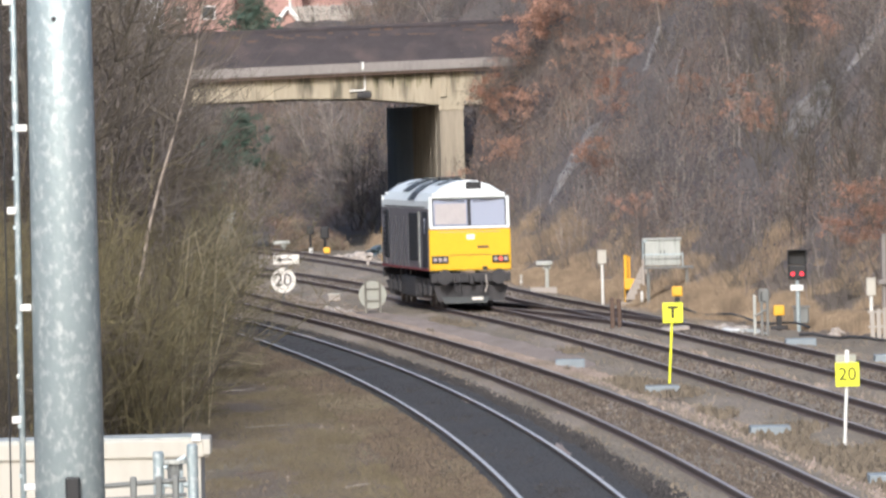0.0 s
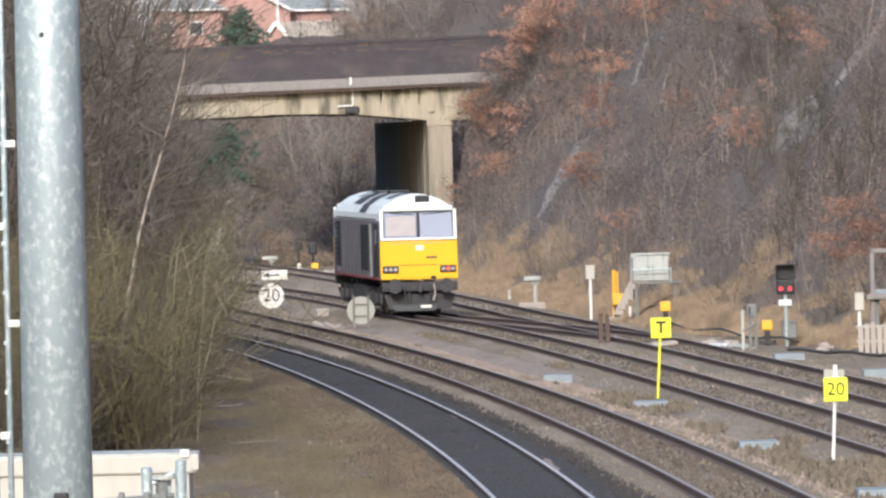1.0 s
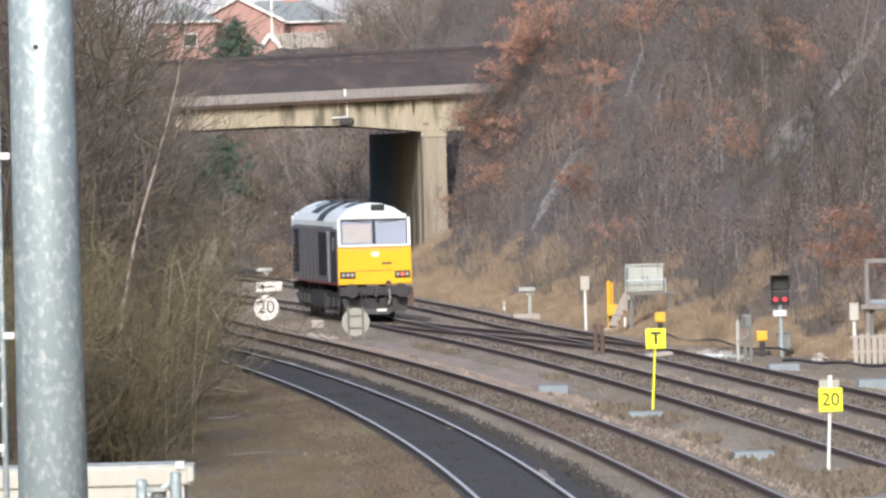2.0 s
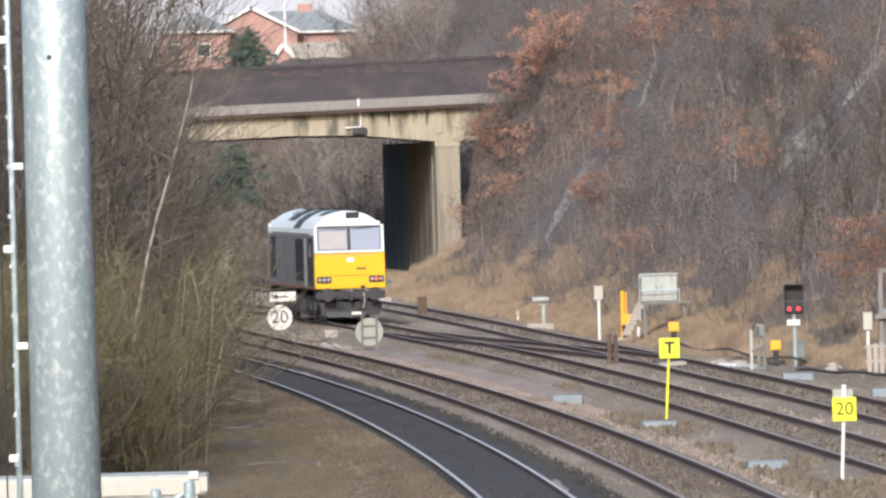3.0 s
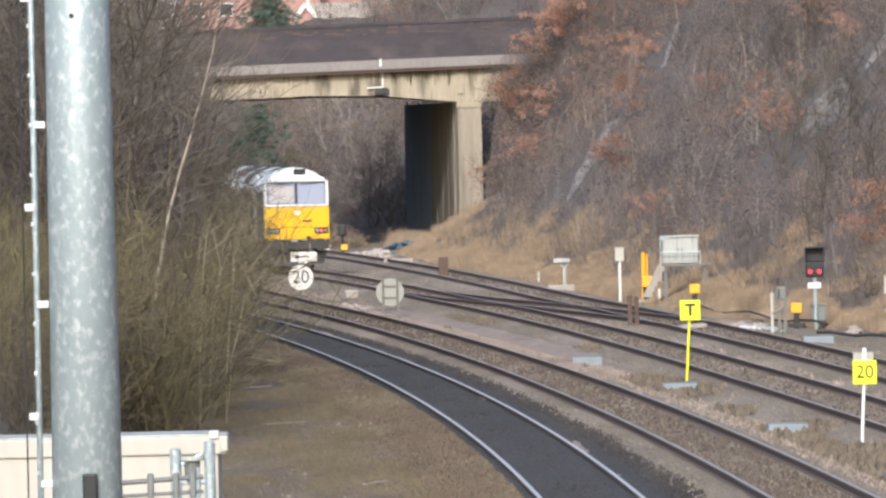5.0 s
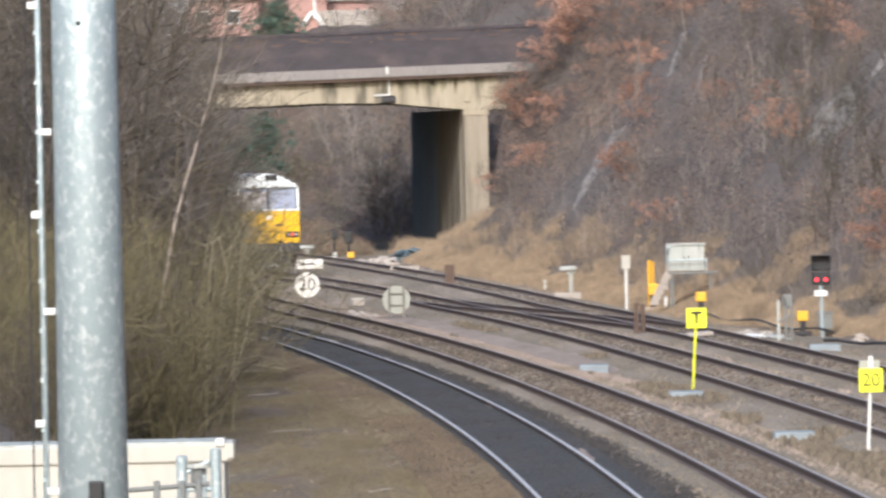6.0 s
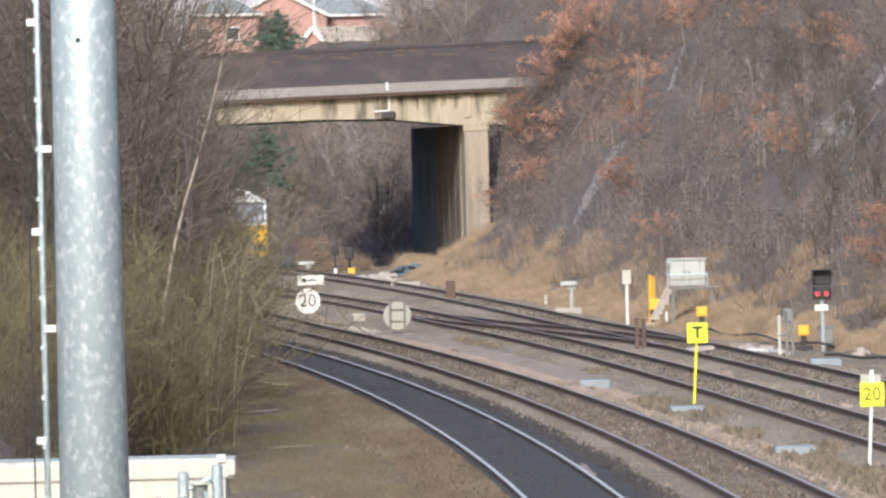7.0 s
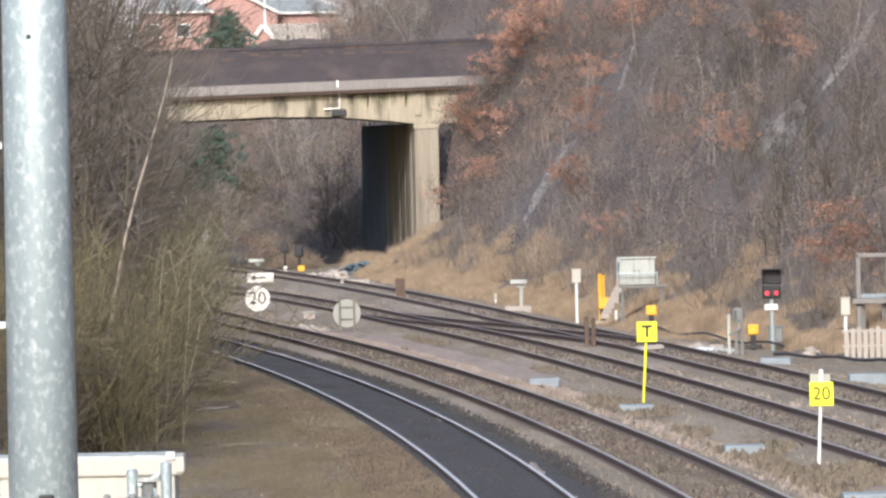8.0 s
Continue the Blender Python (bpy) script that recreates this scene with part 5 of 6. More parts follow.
post_box(4.49, 356, 1.40, 0.30, 0.44, CREAM, "small cream box on a slim white post")
post_box(11.4, 300, 1.00, 0.26, 0.48, CREAM, "narrow cream box on a white post")
post_box(2.0, 406, 0.12, 0.1, 0.2, CREAM, "short white marker post")


def orange_box(x, y, z, s=0.32):
    t = thing("track_magnet_box", pose(x, y, 0), "orange-yellow equipment box on a dark stub post", "equipment box", "orange equipment boxes")
    part("post", box(0, 0, (z - 0.5) / 2, 0.16, 0.16, z + 0.5, 0.02), BLACK, t)
    b = part("box", box(0, 0, z, s, s * 0.8, s * 0.92, 0.035), ORANGE, t)
    part("foot_plate", box(0, 0, -0.22, 0.5, 0.4, 0.12, 0.02), UNDER, t)


for ox, oy, oz in ((6.29, 320, 0.72), (8.99, 307.5, 0.28), (-6.75, 504, 0.40), (-11.2, 481, 0.30)):
    orange_box(ox, oy, oz)

yp = thing("telephone_post", pose(5.36, 357, 0), "yellow lineside post with a yellow box", "lineside post")
part("post", rod((-0.06, 0, -0.3), (-0.06, 0, 1.45), 0.07, n=10), ORANGE, yp)
part("box", box(0.08, -0.05, 0.46, 0.42, 0.3, 0.38, 0.04), ORANGE, yp)
part("bracket", rod((0.06, 0, 0.6), (0.06, 0, 1.4), 0.035, n=8), ORANGE, yp)
part("stub", box(0.02, 0, 0.0, 0.2, 0.2, 0.6, 0.02), BLACK, yp)
part("foot_plate", box(0.1, -0.1, -0.22, 0.75, 0.6, 0.16, 0.03), RUBBLE, yp)

# relay cabinet on a platform with steps
cab = thing("relay_cabinet", pose(6.46, 352, 0), "weathered pale grey relay cabinet on a raised platform", "equipment cabinet")
cb = part("body", box(0, 0.35, 1.56, 1.20, 0.7, 0.86, 0.02), CABGREY, cab)
part("roof", box(0, 0.33, 2.01, 1.30, 0.82, 0.07, 0.02), CABGREY, cab)
for dx in (-0.31, 0.31):
    d = part("door", box(dx, -0.012, 1.58, 0.56, 0.03, 0.76, 0.01), CABGREY, cab)
    part("handle", box(dx * 0.2, -0.04, 1.55, 0.04, 0.03, 0.16, 0.005), GREYSTEEL, d)
part("rail", rod((-0.68, -0.3, 1.50), (0.68, -0.3, 1.50), 0.025, n=8), GALV, cab)
part("rail", rod((-0.68, -0.3, 1.95), (-0.5, -0.3, 1.95), 0.025, n=8), GALV, cab)
for dx in (-0.66, 0.66):
    part("rail_post", rod((dx, -0.3, 1.0), (dx, -0.3, 1.95 if dx < 0 else 1.55), 0.025, n=8), GALV, cab)
part("platform", box(0.18, 0.1, 1.06, 1.7, 1.1, 0.07, 0.01), GREYSTEEL, cab)
for dx in (-0.5, 0.8):
    for dy in (-0.3, 0.5):
        part("leg", box(dx, dy, 0.4, 0.09, 0.09, 1.4), GREYSTEEL, cab)
for i in range(6):
    part("step", box(-0.66 - 0.085 * i, -0.1, 0.95 - 0.17 * i, 0.26, 0.7, 0.16, 0.01), RUBBLE, cab)
part("stringer", box(-0.95, -0.46, 0.62, 0.06, 0.05, 1.35, rot=Matrix.Rotation(radians(28), 4, "Y")), RUBBLE, cab)
part("newel", rod((-0.66, -0.46, 0.5), (-0.66, -0.46, 1.35), 0.04, n=8), RUBBLE, cab)

# raised frame cabinet further along
fr = thing("equipment_frame", pose(12.2, 300, 0.12), "grey steel equipment frame on a raised stand", "equipment frame")
for dx in (-0.42, 0.42):
    part("upright", box(dx, 0, 1.3, 0.12, 0.5, 2.1, 0.02), CORNICE, fr)
part("top_beam", box(0, 0, 2.32, 0.96, 0.5, 0.12, 0.02), CORNICE, fr)
part("shelf", box(0, -0.05, 1.02, 1.2, 0.7, 0.14, 0.02), CORNICE, fr)
for dx in (-0.3, 0.3):
    part("leg", box(dx, 0, 0.45, 0.12, 0.3, 1.1, 0.02), GREYSTEEL, fr)
part("tray", box(0, 0, 1.16, 0.72, 0.4, 0.14, 0.03), SLABGREY, fr)

# picket fence
pf = thing("picket_fence", pose(10.95, 285, 0.05), "weathered pale grey picket fence", "fence")
for i in range(9):
    part("picket", box(-0.1 + i * 0.17, 0, 0.14, 0.12, 0.03, 0.78 + 0.08 * (i % 3), 0.01), TIMBER, pf)
for dz in (0.1, 0.5):
    part("fence_rail", box(0.58, 0.04, dz, 1.6, 0.04, 0.07), TIMBER, pf)

# tall grey gate posts
gt = thing("gate_frame", pose(8.12, 294, 0), "rusting grey steel gate frame", "gate")
for dx, hh, m in ((-0.2, 1.0, CABGREY), (0.0, 1.1, GREYSTEEL), (0.16, 1.1, GREYSTEEL)):
    part("upright", box(dx, 0.02 * dx, hh / 2 - 0.2, 0.08, 0.09, hh + 0.3, 0.02), m, gt)
part("head", box(0.06, 0, 0.92, 0.30, 0.09, 0.40, 0.06), GREYSTEEL, gt)
part("brace", rod((-0.2, -0.05, 0.35), (0.16, -0.05, 0.55), 0.03, n=8), GREYSTEEL, gt)


def timber_post(x, y, w, h):
    p = part("timber_post", box(0, 0, 0, w, 0.3, h, 0.03), RUSTPOST_AND_SHADE)
    p.matrix_basis = pose(x, y, h / 2 + land(x, y))
    tagged(p, "rust-brown weathered timber stump by the track", "post", "timber stumps")


timber_post(-1.69, 416, 0.38, 0.9)
timber_post(4.16, 308.5, 0.13, 1.05)
timber_post(4.36, 308.8, 0.13, 1.0)

# table-like stands
for tx, ty, th, tw in ((2.72, 382, 0.95, 0.6), (-9.04, 512, 0.75, 0.8)):
    tb = thing("lineside_table", pose(tx, ty, 0), "pale grey T-shaped lineside stand", "equipment stand", "T-shaped stands")
    part("top", box(0, 0, th, tw, 0.5, 0.16, 0.03), CABGREY, tb)
    part("leg", rod((0.1, 0, -0.3), (0.1, 0, th), 0.07, n=10), CABGREY, tb)
    part("gusset", prism([(-0.05, th - 0.2), (0.25, th - 0.2), (0.2, th - 0.05), (0.0, th - 0.05)], -0.1, 0.1), CABGREY, tb)

jb = thing("junction_box", pose(-4.81, 377.6, -0.12), "small pale concrete junction box beside the track", "junction box")
part("body", box(0, 0, 0.05, 0.42, 0.4, 0.22, 0.03), RUBBLE, jb)
part("lid", box(0, 0, 0.19, 0.5, 0.46, 0.06, 0.015), CREAM, jb)

fc = thing("far_cabinet", pose(-11.47, 498, 0) @ Matrix.Diagonal((0.9, 0.9, 0.9, 1)), "pale grey far equipment cabinet on a stand", "equipment cabinet")
part("body", box(0, 0.3, 1.95, 1.1, 0.6, 1.2, 0.03), CABGREY, fc)
part("roof", box(0, 0.3, 2.58, 1.2, 0.7, 0.07, 0.02), CABGREY, fc)
part("stand", box(0, 0.3, 0.5, 0.9, 0.5, 1.75), GREYSTEEL, fc)

dp = thing("dark_ground_post", pose(-7.55, 506, 0.22), "small black ground signal with a white band", "signal")
part("post", rod((0, 0, -0.3), (0, 0, 1.2), 0.05), BLACK, dp)
part("head", box(0, 0, 1.15, 0.34, 0.2, 0.42, 0.05), BLACK, dp)
part("band", rod((0.02, -0.02, -0.1), (0.02, -0.02, 0.3), 0.10), WHITE, dp)
# black post and block added in place of a dark bush
dp2 = thing("dark_ground_post", pose(-6.86, 506, 0.22), "black post and block standing in for a dark bush", "signal")
part("post", rod((0, 0, -0.3), (0, 0, 1.0), 0.06), BLACK, dp2)
part("head", box(0, 0, 1.0, 0.42, 0.2, 0.6, 0.08), BLACK, dp2)


def lump(name, x, y, sx, sy, sz, seed, material, label, category, group="", rough_=0.35):
    bm = bmesh.new()
    bmesh.ops.create_icosphere(bm, subdivisions=3, radius=1)
    for v in bm.verts:
        k = 1 + rough_ * noise.noise(v.co * 1.7 + Vector((seed, 0, 0))) + 0.4 * rough_ * noise.noise(v.co * 5 + Vector((0, seed, 0)))
        v.co = Vector((v.co.x * sx * k, v.co.y * sy * k, max(v.co.z, -0.5) * sz * k))
    ob = part(name, bm, material, None, "", False)
    ob.matrix_basis = pose(x, y, land(x, y) + 0.35 * sz)
    return tagged(ob, label, category, group)


lump("tarpaulin", -4.3, 497, 0.55, 1.2, 0.3, 3, TARP, "crumpled blue-grey tarpaulin heap under the bridge", "tarpaulin", "", 0.8)
lump("tarpaulin", -3.75, 498, 0.5, 1.0, 0.28, 7, TARP, "crumpled blue-grey tarpaulin heap under the bridge", "tarpaulin", "", 0.9)
for i, (rx, ry, rs) in enumerate(((-5.0, 481, 0.30), (-5.5, 482, 0.22), (-4.6, 480, 0.25), (-6.0, 484, 0.2), (-5.2, 479, 0.18), (7.2, 300, 0.26), (7.75, 301, 0.2), (10.3, 297, 0.15), (-4.4, 352, 0.2), (-4.75, 356, 0.2), (-4.0, 350, 0.16))):
    lump("rubble_block", rx, ry, rs * 1.4, rs * 1.6, rs, i * 3.3, RUBBLE, "pale broken concrete rubble by the track", "rubble", "rubble by the track", 0.5)
lump("white_sack", 7.4, 299.5, 0.42, 0.6, 0.18, 9, WHITE, "limp white sack lying by the track", "sack")
lump("grey_sheet", 7.9, 300.5, 0.5, 0.8, 0.14, 5, CABGREY, "grey plastic sheet lying by the track", "sheet")

# cable along the foot of the cutting
cv, cf = [], []
tube(cv, cf, [Vector((6.3 + 0.28 * i, 344 - 3.6 * i, -0.12 + 0.08 * math.sin(i * 1.3))) for i in range(13)], 0.035, 0.035, 6)
tagged(raw("cable", cv, cf, BLACK), "thick black cable lying beside the track", "cable")

pv, pf_ = [], []
tube(pv, pf_, [Vector((9.1 + 0.3 * i, 291.5 - 1.5 * i, -0.14 + 0.03 * math.sin(i * 1.7))) for i in range(11)], 0.045, 0.045, 8)
tagged(raw("pipe", pv, pf_, UNDER, smooth=True), "dark pipe lying along the trackside", "pipe")
bd = part("board_offcut", box(0, 0, 0, 0.75, 0.5, 0.1, 0.03), RUBBLE)
bd.matrix_basis = pose(5.82, 300, -0.05, 4, -5, 12)
tagged(bd, "pale curved board offcut lying by the rail", "board")
for hx, hy in ((5.78, 354.5), (5.98, 354.2)):
    st = part("marker_stub", box(0, 0, 0, 0.09, 0.09, 0.5, 0.02), WHITE)
    st.matrix_basis = pose(hx, hy, 0.0)
    tagged(st, "short white marker stub beside the steps", "post", "white marker stubs")

# litter, stones and clods: small pieces that roughen the flat ground


def strew(name, material, label, count, where, size, flat, seed):
    """Thousands of little three-sided lumps strewn over the ground."""
    r, v, f = random.Random(seed), [], []
    while count > 0:
        count -= 1
        spot = where(r)
        if spot is None:
            continue
        x, y, z = spot
        s = size * r.uniform(0.5, 1.5)
        b, a0 = len(v), r.uniform(0, 6.28)
        for q in range(3):
            v.append((x + s * math.cos(a0 + q * 2.094), y + s * 1.3 * math.sin(a0 + q * 2.094), z - 0.03))
        v.append((x + r.uniform(-0.4, 0.4) * s, y, z + s * flat * r.uniform(0.6, 1.4)))
        f += [(b, b + 1, b + 3), (b + 1, b + 2, b + 3), (b + 2, b, b + 3)]
    tagged(raw(name, v, f, material), label, "ground litter", kind="stuff")


def near_track(ks, lo, hi, y0, y1):
    def where(r):
        y = y0 + (y1 - y0) * r.random() ** 1.5
        k = r.choice(ks)
        u = r.uniform(lo, hi)
        if abs(abs(u) - 0.7525) < 0.13:
            return None
        return track_x(k, y) + u, y, rail_z(y) - (0.09 if k == 1 else 0.145) - (0 if abs(u) < 1.4 else 0.12 * min(abs(u) - 1.4, 1.4))
    return where


def on_earth(threshold):
    def where(r):
        y = r.uniform(150, 330)
        x = track_x(1, y) - 1.0 - 8 * r.random() ** 1.2
        if noise.noise((x * 0.55, y * 0.06, 9)) < threshold:
            return None
        return x, y, max(land(x, y), -0.1 - 0.12 * max(track_x(1, y) - x - 1.0, 0))
    return where


def weeds(r):
    y = r.uniform(160, 340)
    x = track_x(2, y) + r.uniform(1.6, 3.6)
    return (x, y, rail_z(y) - 0.13) if noise.noise((x * 0.6, y * 0.07, 4)) > (0.0 if y < 255 else 0.35) else None


strew("ballast_stones", BALLAST, "loose brown ballast stones over the track beds", 34000, near_track((2, 3, 4), -2.6, 2.6, 155, 515), 0.037, 0.9, 1)
strew("trackside_stones", BALLAST, "loose brown stones between the tracks", 34000, near_track((2, 2, 3, 4), 1.3, 4.4, 155, 500), 0.037, 0.8, 9)
strew("shoulder_stones", PINK_BALLAST, "pale ballast stones on the track shoulder", 5000, near_track((2,), -2.9, -1.6, 155, 400), 0.045, 0.9, 10)
strew("grimy_stones", DARK_EARTH, "dark grimy stones between the rails", 16000, near_track((2, 2, 3, 4), -0.62, 0.62, 155, 420), 0.045, 0.9, 18)
strew("dead_grass_tufts", VERGE, "flattened tan dead grass over the bare earth", 7000, on_earth(0.12), 0.06, 0.5, 19)
strew("cess_clods", EARTH, "brown earth and stones in the cess beside the rail", 12000, near_track((1,), -2.2, -0.9, 150, 320), 0.032, 0.5, 23)
strew("oily_fringe_stones", DARK_BALLAST, "oily dark stones spilling over the brown shoulder", 5000, near_track((1,), 1.2, 2.0, 150, 340), 0.035, 0.6, 29)
strew("pinkish_stones", PINK_BALLAST, "pale pinkish stones in the space beside the track", 20000, near_track((2,), 0.9, 3.4, 248, 362), 0.05, 0.9, 17)
strew("pale_stones", PINK_BALLAST, "loose pale stones strewn over the ballast", 6000, near_track((2, 2, 3), 1.2, 3.2, 155, 420), 0.05, 1.0, 2)
strew("oily_stones", DARK_BALLAST, "oily black ballast stones between the rails", 16000, near_track((1,), -0.68, 1.5, 150, 330), 0.032, 0.5, 3)
strew("trackside_weeds", mat("brown_olive_weeds", (0.185, 0.15, 0.108), (0.12, 0.098, 0.072), 0.8, 0.9), "low brown-olive weeds between the tracks", 9000, weeds, 0.06, 1.1, 8)
strew("earth_clods", DARK_EARTH, "dark brown clods over the bare earth", 26000, on_earth(-0.6), 0.03, 0.35, 4)
strew("leaf_litter", EARTH, "brown leaf litter over the bare earth", 26000, on_earth(-0.2), 0.03, 0.35, 5)
strew("moss_tufts", mat("faded_moss_grass", (0.175, 0.152, 0.105), (0.12, 0.104, 0.073), 0.6, 0.9), "faded olive tufts over the bare earth", 20000, on_earth(0.05), 0.035, 0.4, 6)
strew("pale_litter", PINK_BALLAST, "pale stones and litter on the bare earth", 900, on_earth(0.3), 0.06, 0.6, 7)


# ---- near things: mast, conduit, equipment room ----
mast = thing("steel_mast", pose(-1.91, 50, 0), "tapered galvanised steel mast with patchy zinc", "mast")
part("shaft", rod((0, 0, -0.3), (0, 0, 11.7), 0.190, 0.118, n=48), GALV, mast, smooth=True)
part("cap", rod((0, 0, 11.7), (0, 0, 11.75), 0.13, n=24), GALV, mast)
part("base_flange", box(0, 0, -0.25, 0.6, 0.6, 0.06, 0.01), GALV, mast)
part("bolt_hole", rod((-0.02, -0.15, 5.98), (-0.02, -0.156, 5.98), 0.012, n=10), BLACK, mast)
part("service_box", box(0.02, -0.19, 3.72, 0.07, 0.05, 0.20, 0.01), BLACK, mast)
part("conduit", rod((-0.225, 0.0, 0), (-0.213, 0.0, 11.0), 0.0145, n=12), GALV, mast, "thin pale conduit", smooth=True)
part("wire", rod((-0.285, 0.0, 0), (-0.27, 0.0, 11.0), 0.004, n=6), BLACK, mast)
for i in range(11):
    part("clip", box(-0.19, -0.005, 0.37 + i * 0.85, 0.055, 0.03, 0.034, 0.006), WHITE, mast)
    part("clip", box(-0.245, -0.005, 0.13 + i * 0.99, 0.045, 0.03, 0.036, 0.006), WHITE, mast)
for i in range(46):
    part("cable_tie", box(-0.232, -0.008, 0.3 + i * 0.235, 0.014, 0.02, 0.02), GALV, mast)
cross = part("cross_arm", rod((0.03, -0.02, 3.76), (0.55, -0.02, 3.79), 0.012, n=10), GREYSTEEL, mast)
part("cross_arm", rod((0.03, -0.02, 3.70), (0.55, -0.02, 3.72), 0.009, n=10), GREYSTEEL, mast)
for dx in (0.30, 0.42, 0.5):
    part("clamp", box(dx, -0.02, 3.75, 0.03, 0.05, 0.12, 0.008), GREYSTEEL, mast)

room = thing("equipment_room", pose(-0.03, 80, -0.03), "cream flat-roofed equipment room with a rimmed roof", "equipment building")
part("wall", box(-4.53, 0.5, 1.38, 5.0, 1.08, 3.36, 0.01), CREAM, room)
rf = part("roof", box(-4.52, 0.5, 3.12, 5.10, 1.13, 0.14, 0.015), CREAM, room, "rimmed cream roof edge")
part("roof_membrane", box(-4.52, 0.5, 3.195, 4.95, 1.0, 0.02, 0.005), CABGREY, rf)
part("corner_cap", box(-1.985, -0.05, 3.13, 0.06, 0.07, 0.12, 0.01), CREAM, rf)
part("corner_clip", box(-2.06, -0.06, 3.20, 0.07, 0.06, 0.06, 0.01), WHITE, rf, "bent white corner clip")
for x in (-2.08, -3.2, -4.3, -5.4):
    part("wall_seam", box(x, -0.045, 1.3, 0.05, 0.02, 3.2), WHITE, room)

gr = thing("guard_rail", pose(0.025, 79.2, 0), "galvanised tube guard rail beside the equipment room", "guard rail")
for x, z in ((-2.385, 3.08), (-2.13, 3.13)):
    p = part("post", rod((x, 0, -0.3), (x, 0, z), 0.042, n=16), GALV, gr)
    part("post_cap", rod((x, 0, z), (x, 0, z + 0.015), 0.044, 0.03, n=16), GALV, p)
for z in (1.2, 2.1, 2.84):
    part("tube", rod((-2.385, 0, z), (-2.13, 0, z), 0.022, n=10), GALV, gr)
vb = part("valve_body", rod((-2.26, -0.02, 2.86), (-2.26, -0.02, 3.02), 0.06, n=14), GREYSTEEL, gr, "grey valve fitting")
part("valve_flange", rod((-2.26, -0.02, 3.0), (-2.26, -0.02, 3.03), 0.09, n=14), CABGREY, vb)
part("valve_arm", rod((-2.34, -0.04, 2.97), (-2.18, -0.04, 3.05), 0.018, n=8), GALV, vb)
part("valve_pipe", rod((-2.22, -0.05, 2.5), (-2.22, -0.05, 2.95), 0.02, n=8), GALV, vb)


# ---- houses on the rise beyond the bridge ----
def house(x, y, z0, w, d, eaves, ridge, gable_front, label, chimney):
    h = thing("house", pose(x, y, z0), label, "house", "houses beyond the bridge")
    if gable_front:
        wall = prism([(-w / 2, -1), (w / 2, -1), (w / 2, eaves), (0, ridge), (-w / 2, eaves)], 0, d)
        part("wall", wall, REDBRICK, h)
        for s in (-1, 1):
            slope = math.atan2(ridge - eaves, w / 2)
            ln = math.hypot(ridge - eaves, w / 2) + 0.35
            m = Matrix.Translation((s * w / 4 * 1.04, d / 2, (eaves + ridge) / 2 + 0.06)) @ Matrix.Rotation(s * slope, 4, "Y")
            r = part("roof", box(0, 0, 0, ln, d + 0.5, 0.12, 0.01), SLATE, h)
            r.matrix_basis = m
            b = part("bargeboard", box(0, -d / 2 - 0.27, -0.02, ln, 0.05, 0.2, 0.01), WHITE, h, "white bargeboard")
            b.matrix_basis = m
    else:
        part("wall", box(0, d / 2, eaves / 2 - 0.5, w, d, eaves + 1.0), REDBRICK, h)
        bm = bmesh.new()
        o = 0.35
        lo = [bm.verts.new(p) for p in ((-w / 2 - o, -o, eaves), (w / 2 + o, -o, eaves), (w / 2 + o, d + o, eaves), (-w / 2 - o, d + o, eaves))]
        a, b = bm.verts.new((-w / 2 + d * 0.4, d / 2, ridge)), bm.verts.new((w / 2 - d * 0.4, d / 2, ridge))
        for fs in ((lo[0], lo[1], b, a), (lo[1], lo[2], b), (lo[2], lo[3], a, b), (lo[3], lo[0], a), (lo[3], lo[2], lo[1], lo[0])):
            bm.faces.new(fs)
        part("roof", bm, SLATE, h)
        part("gutter", box(0, -o - 0.03, eaves - 0.04, w + 0.7, 0.1, 0.14), WHITE, h)
        for i in range(max(int(w / 2), 1)):
            wx = -w / 2 + 1 + i * 2
            wd = part("window", box(wx, -0.02, eaves * 0.55, 1.0, 0.08, 0.95, 0.02), WHITE, h)
            part("pane", box(wx, -0.05, eaves * 0.55, 0.8, 0.06, 0.75), HOUSEGLASS, wd)
    if chimney:
        part("chimney", box(w * 0.08, d * 0.5, ridge + 0.1, 1.0, 0.6, 0.7, 0.02), REDBRICK, h)
    return h


house(-14.05, 720, 13.0, 6.24, 5, 2.74, 4.37, True, "red brick house gable with white bargeboards", False)
house(-11.2, 724.5, 13.0, 8.8, 7, 2.8, 4.3, False, "red brick house with a grey tiled roof and squat chimney", True)
house(-17.8, 714, 13.0, 4.8, 5.5, 2.85, 4.15, False, "red brick house with a grey hipped roof", False)

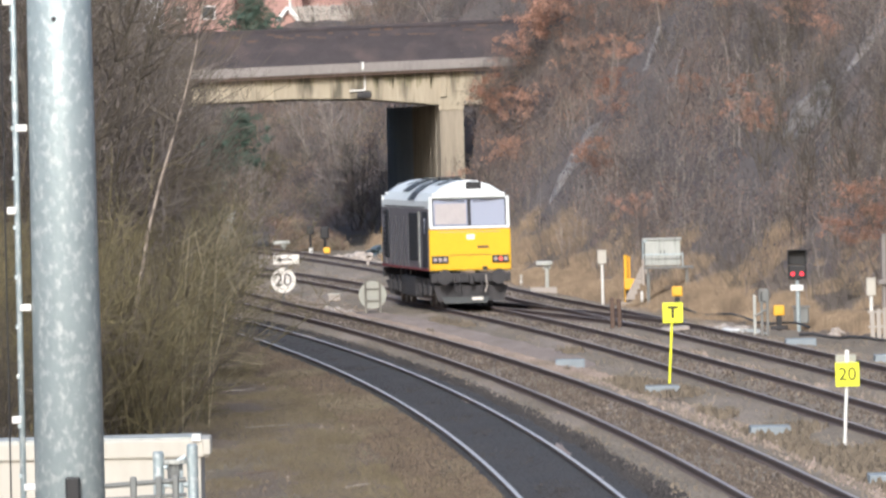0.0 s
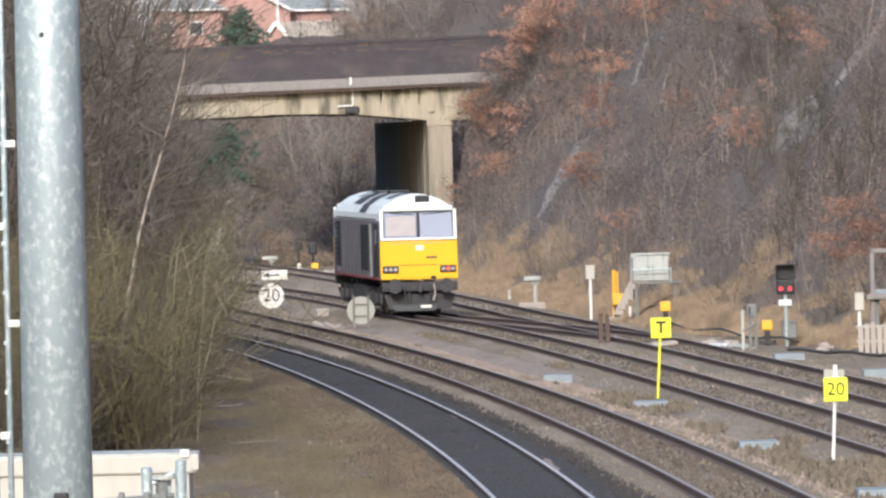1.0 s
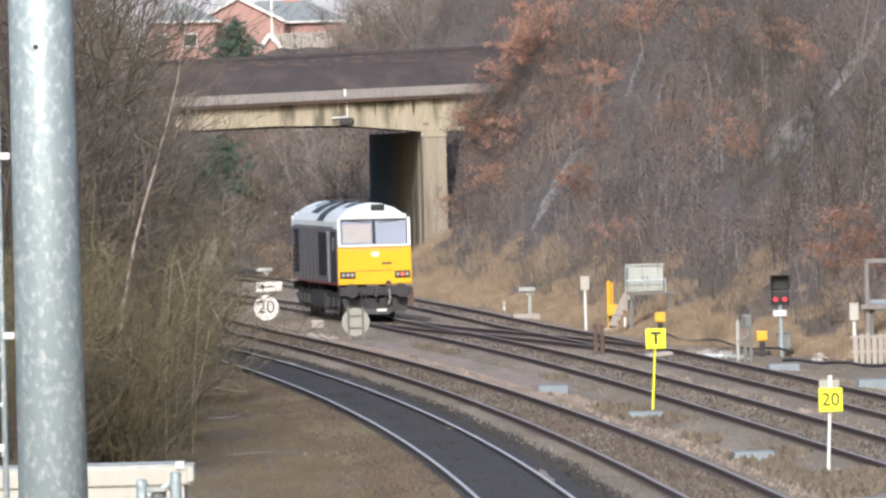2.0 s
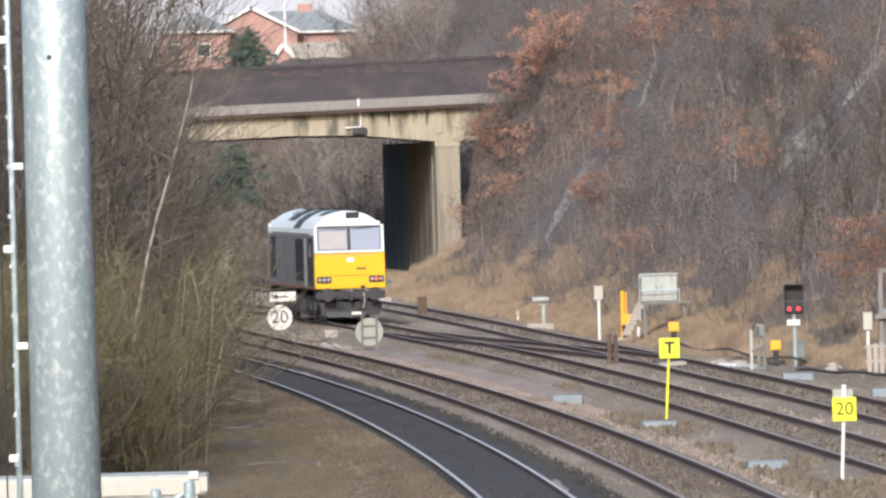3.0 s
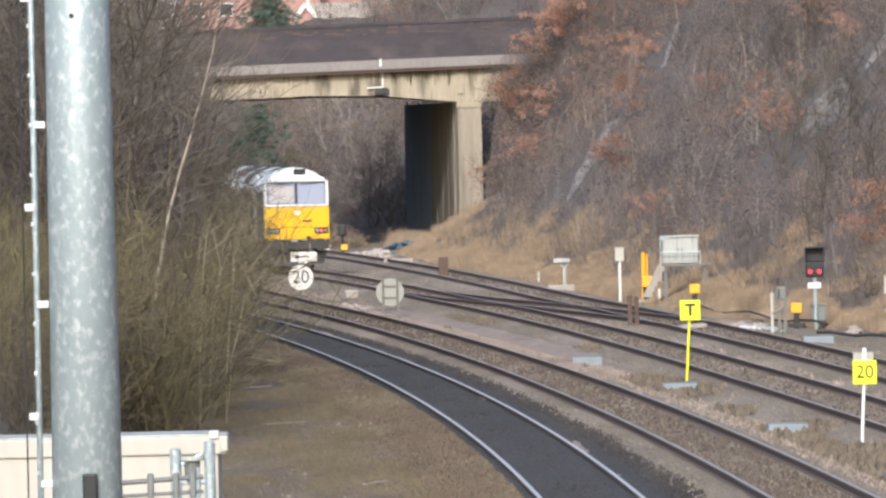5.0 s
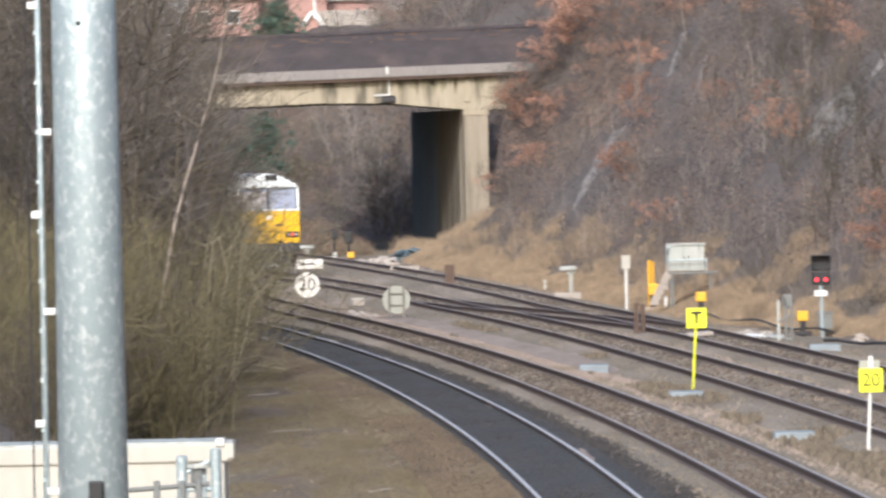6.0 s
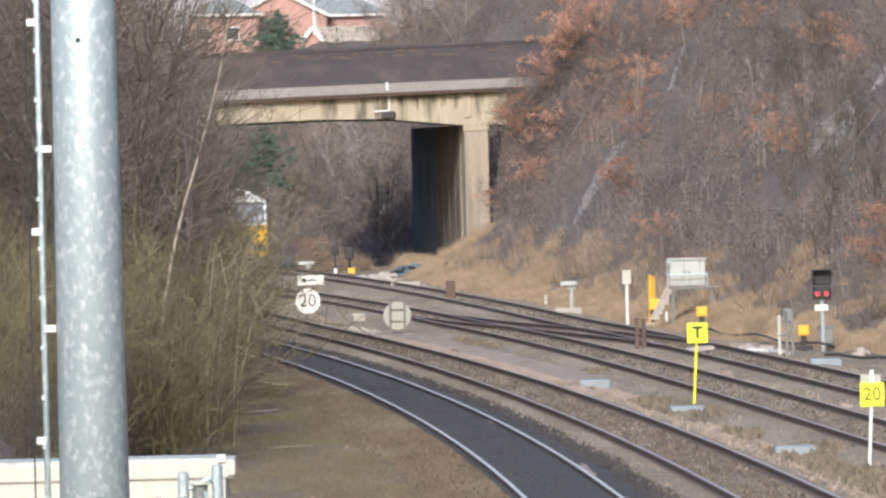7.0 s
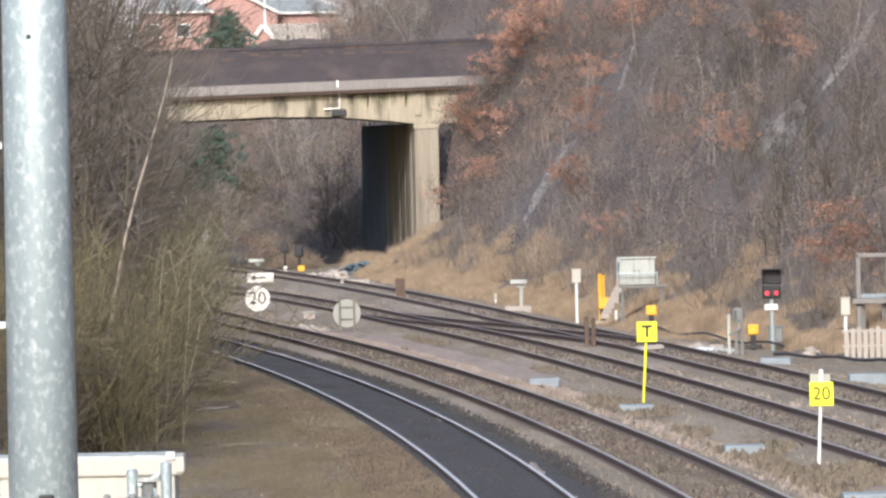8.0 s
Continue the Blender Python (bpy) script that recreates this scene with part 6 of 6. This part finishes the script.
gf = thing("garden_fence", pose(0, 708, 12.6), "pale weathered timber garden fence", "fence")
for i in range(30):
    part("fence_panel", box(-11.4 + i * 0.42, 0, 1.0, 0.40, 0.04, 2.3 + 0.05 * (i % 3), 0.01), TIMBER, gf)
for i in range(8):
    part("fence_post", box(-11.4 + i * 1.7, 0.06, 1.05, 0.12, 0.12, 2.5), TIMBER, gf)

lp = thing("lamp_post", pose(-10.45, 640, 11.5), "tall white street lamp post", "street lamp")
part("column", rod((0, 0, -0.5), (0, 0, 7.0), 0.09, 0.06, n=12), WHITE, lp)
part("lantern", box(-0.4, 0, 7.0, 0.9, 0.2, 0.12, 0.03), CABGREY, lp)
wg = thing("small_gabled_hut", pose(-10.5, 636, 11.75), "small hut with white gable boards", "hut")
part("wall", prism([(-0.5, 0), (0.5, 0), (0.5, 1.1), (0, 1.75), (-0.5, 1.1)], 0, 2), REDBRICK, wg)
for s in (-1, 1):
    b = part("bargeboard", box(0, 0.8, 0, 1.05, 2.3, 0.22, 0.02), WHITE, wg)
    b.matrix_basis = Matrix.Translation((s * 0.34, 0, 1.62)) @ Matrix.Rotation(s * 0.92, 4, "Y")


# ---- what moves ----
def motions():
    times, ahead = (0, 1.5, 3.0, 4.5, 5.8, 7.0, 8.0), (342.6, 369.4, 396.2, 422.0, 441.6, 457.8, 470.5)
    fine = np.linspace(0, 8, 161)
    fit = np.polynomial.Polynomial.fit(times, ahead, 3)

    def place(t):
        y = float(fit(t))
        x0, x1 = track_x(3, y + 0.6), track_x(3, y + 20)
        return pose(x0 + 0.09 + 0.008 * t, y, rail_z(y + 4), math.degrees(math.atan2(rail_z(y + 17) - rail_z(y + 4), 13)), 0, math.degrees(math.atan2(x0 - x1, 19.4)) + 0.25 + 0.3 * max(1 - t / 3.5, 0))

    walk(LOCO, [(t, place(t)) for t in fine[::5]])
    start = float(fit(0))
    steps = [i / FPS for i in range(8 * FPS + 1)]
    for w, at in WHEELS:
        walk(w, [(t, pose(*at, -math.degrees((float(fit(t)) - start) / 0.56))) for t in steps])


motions()
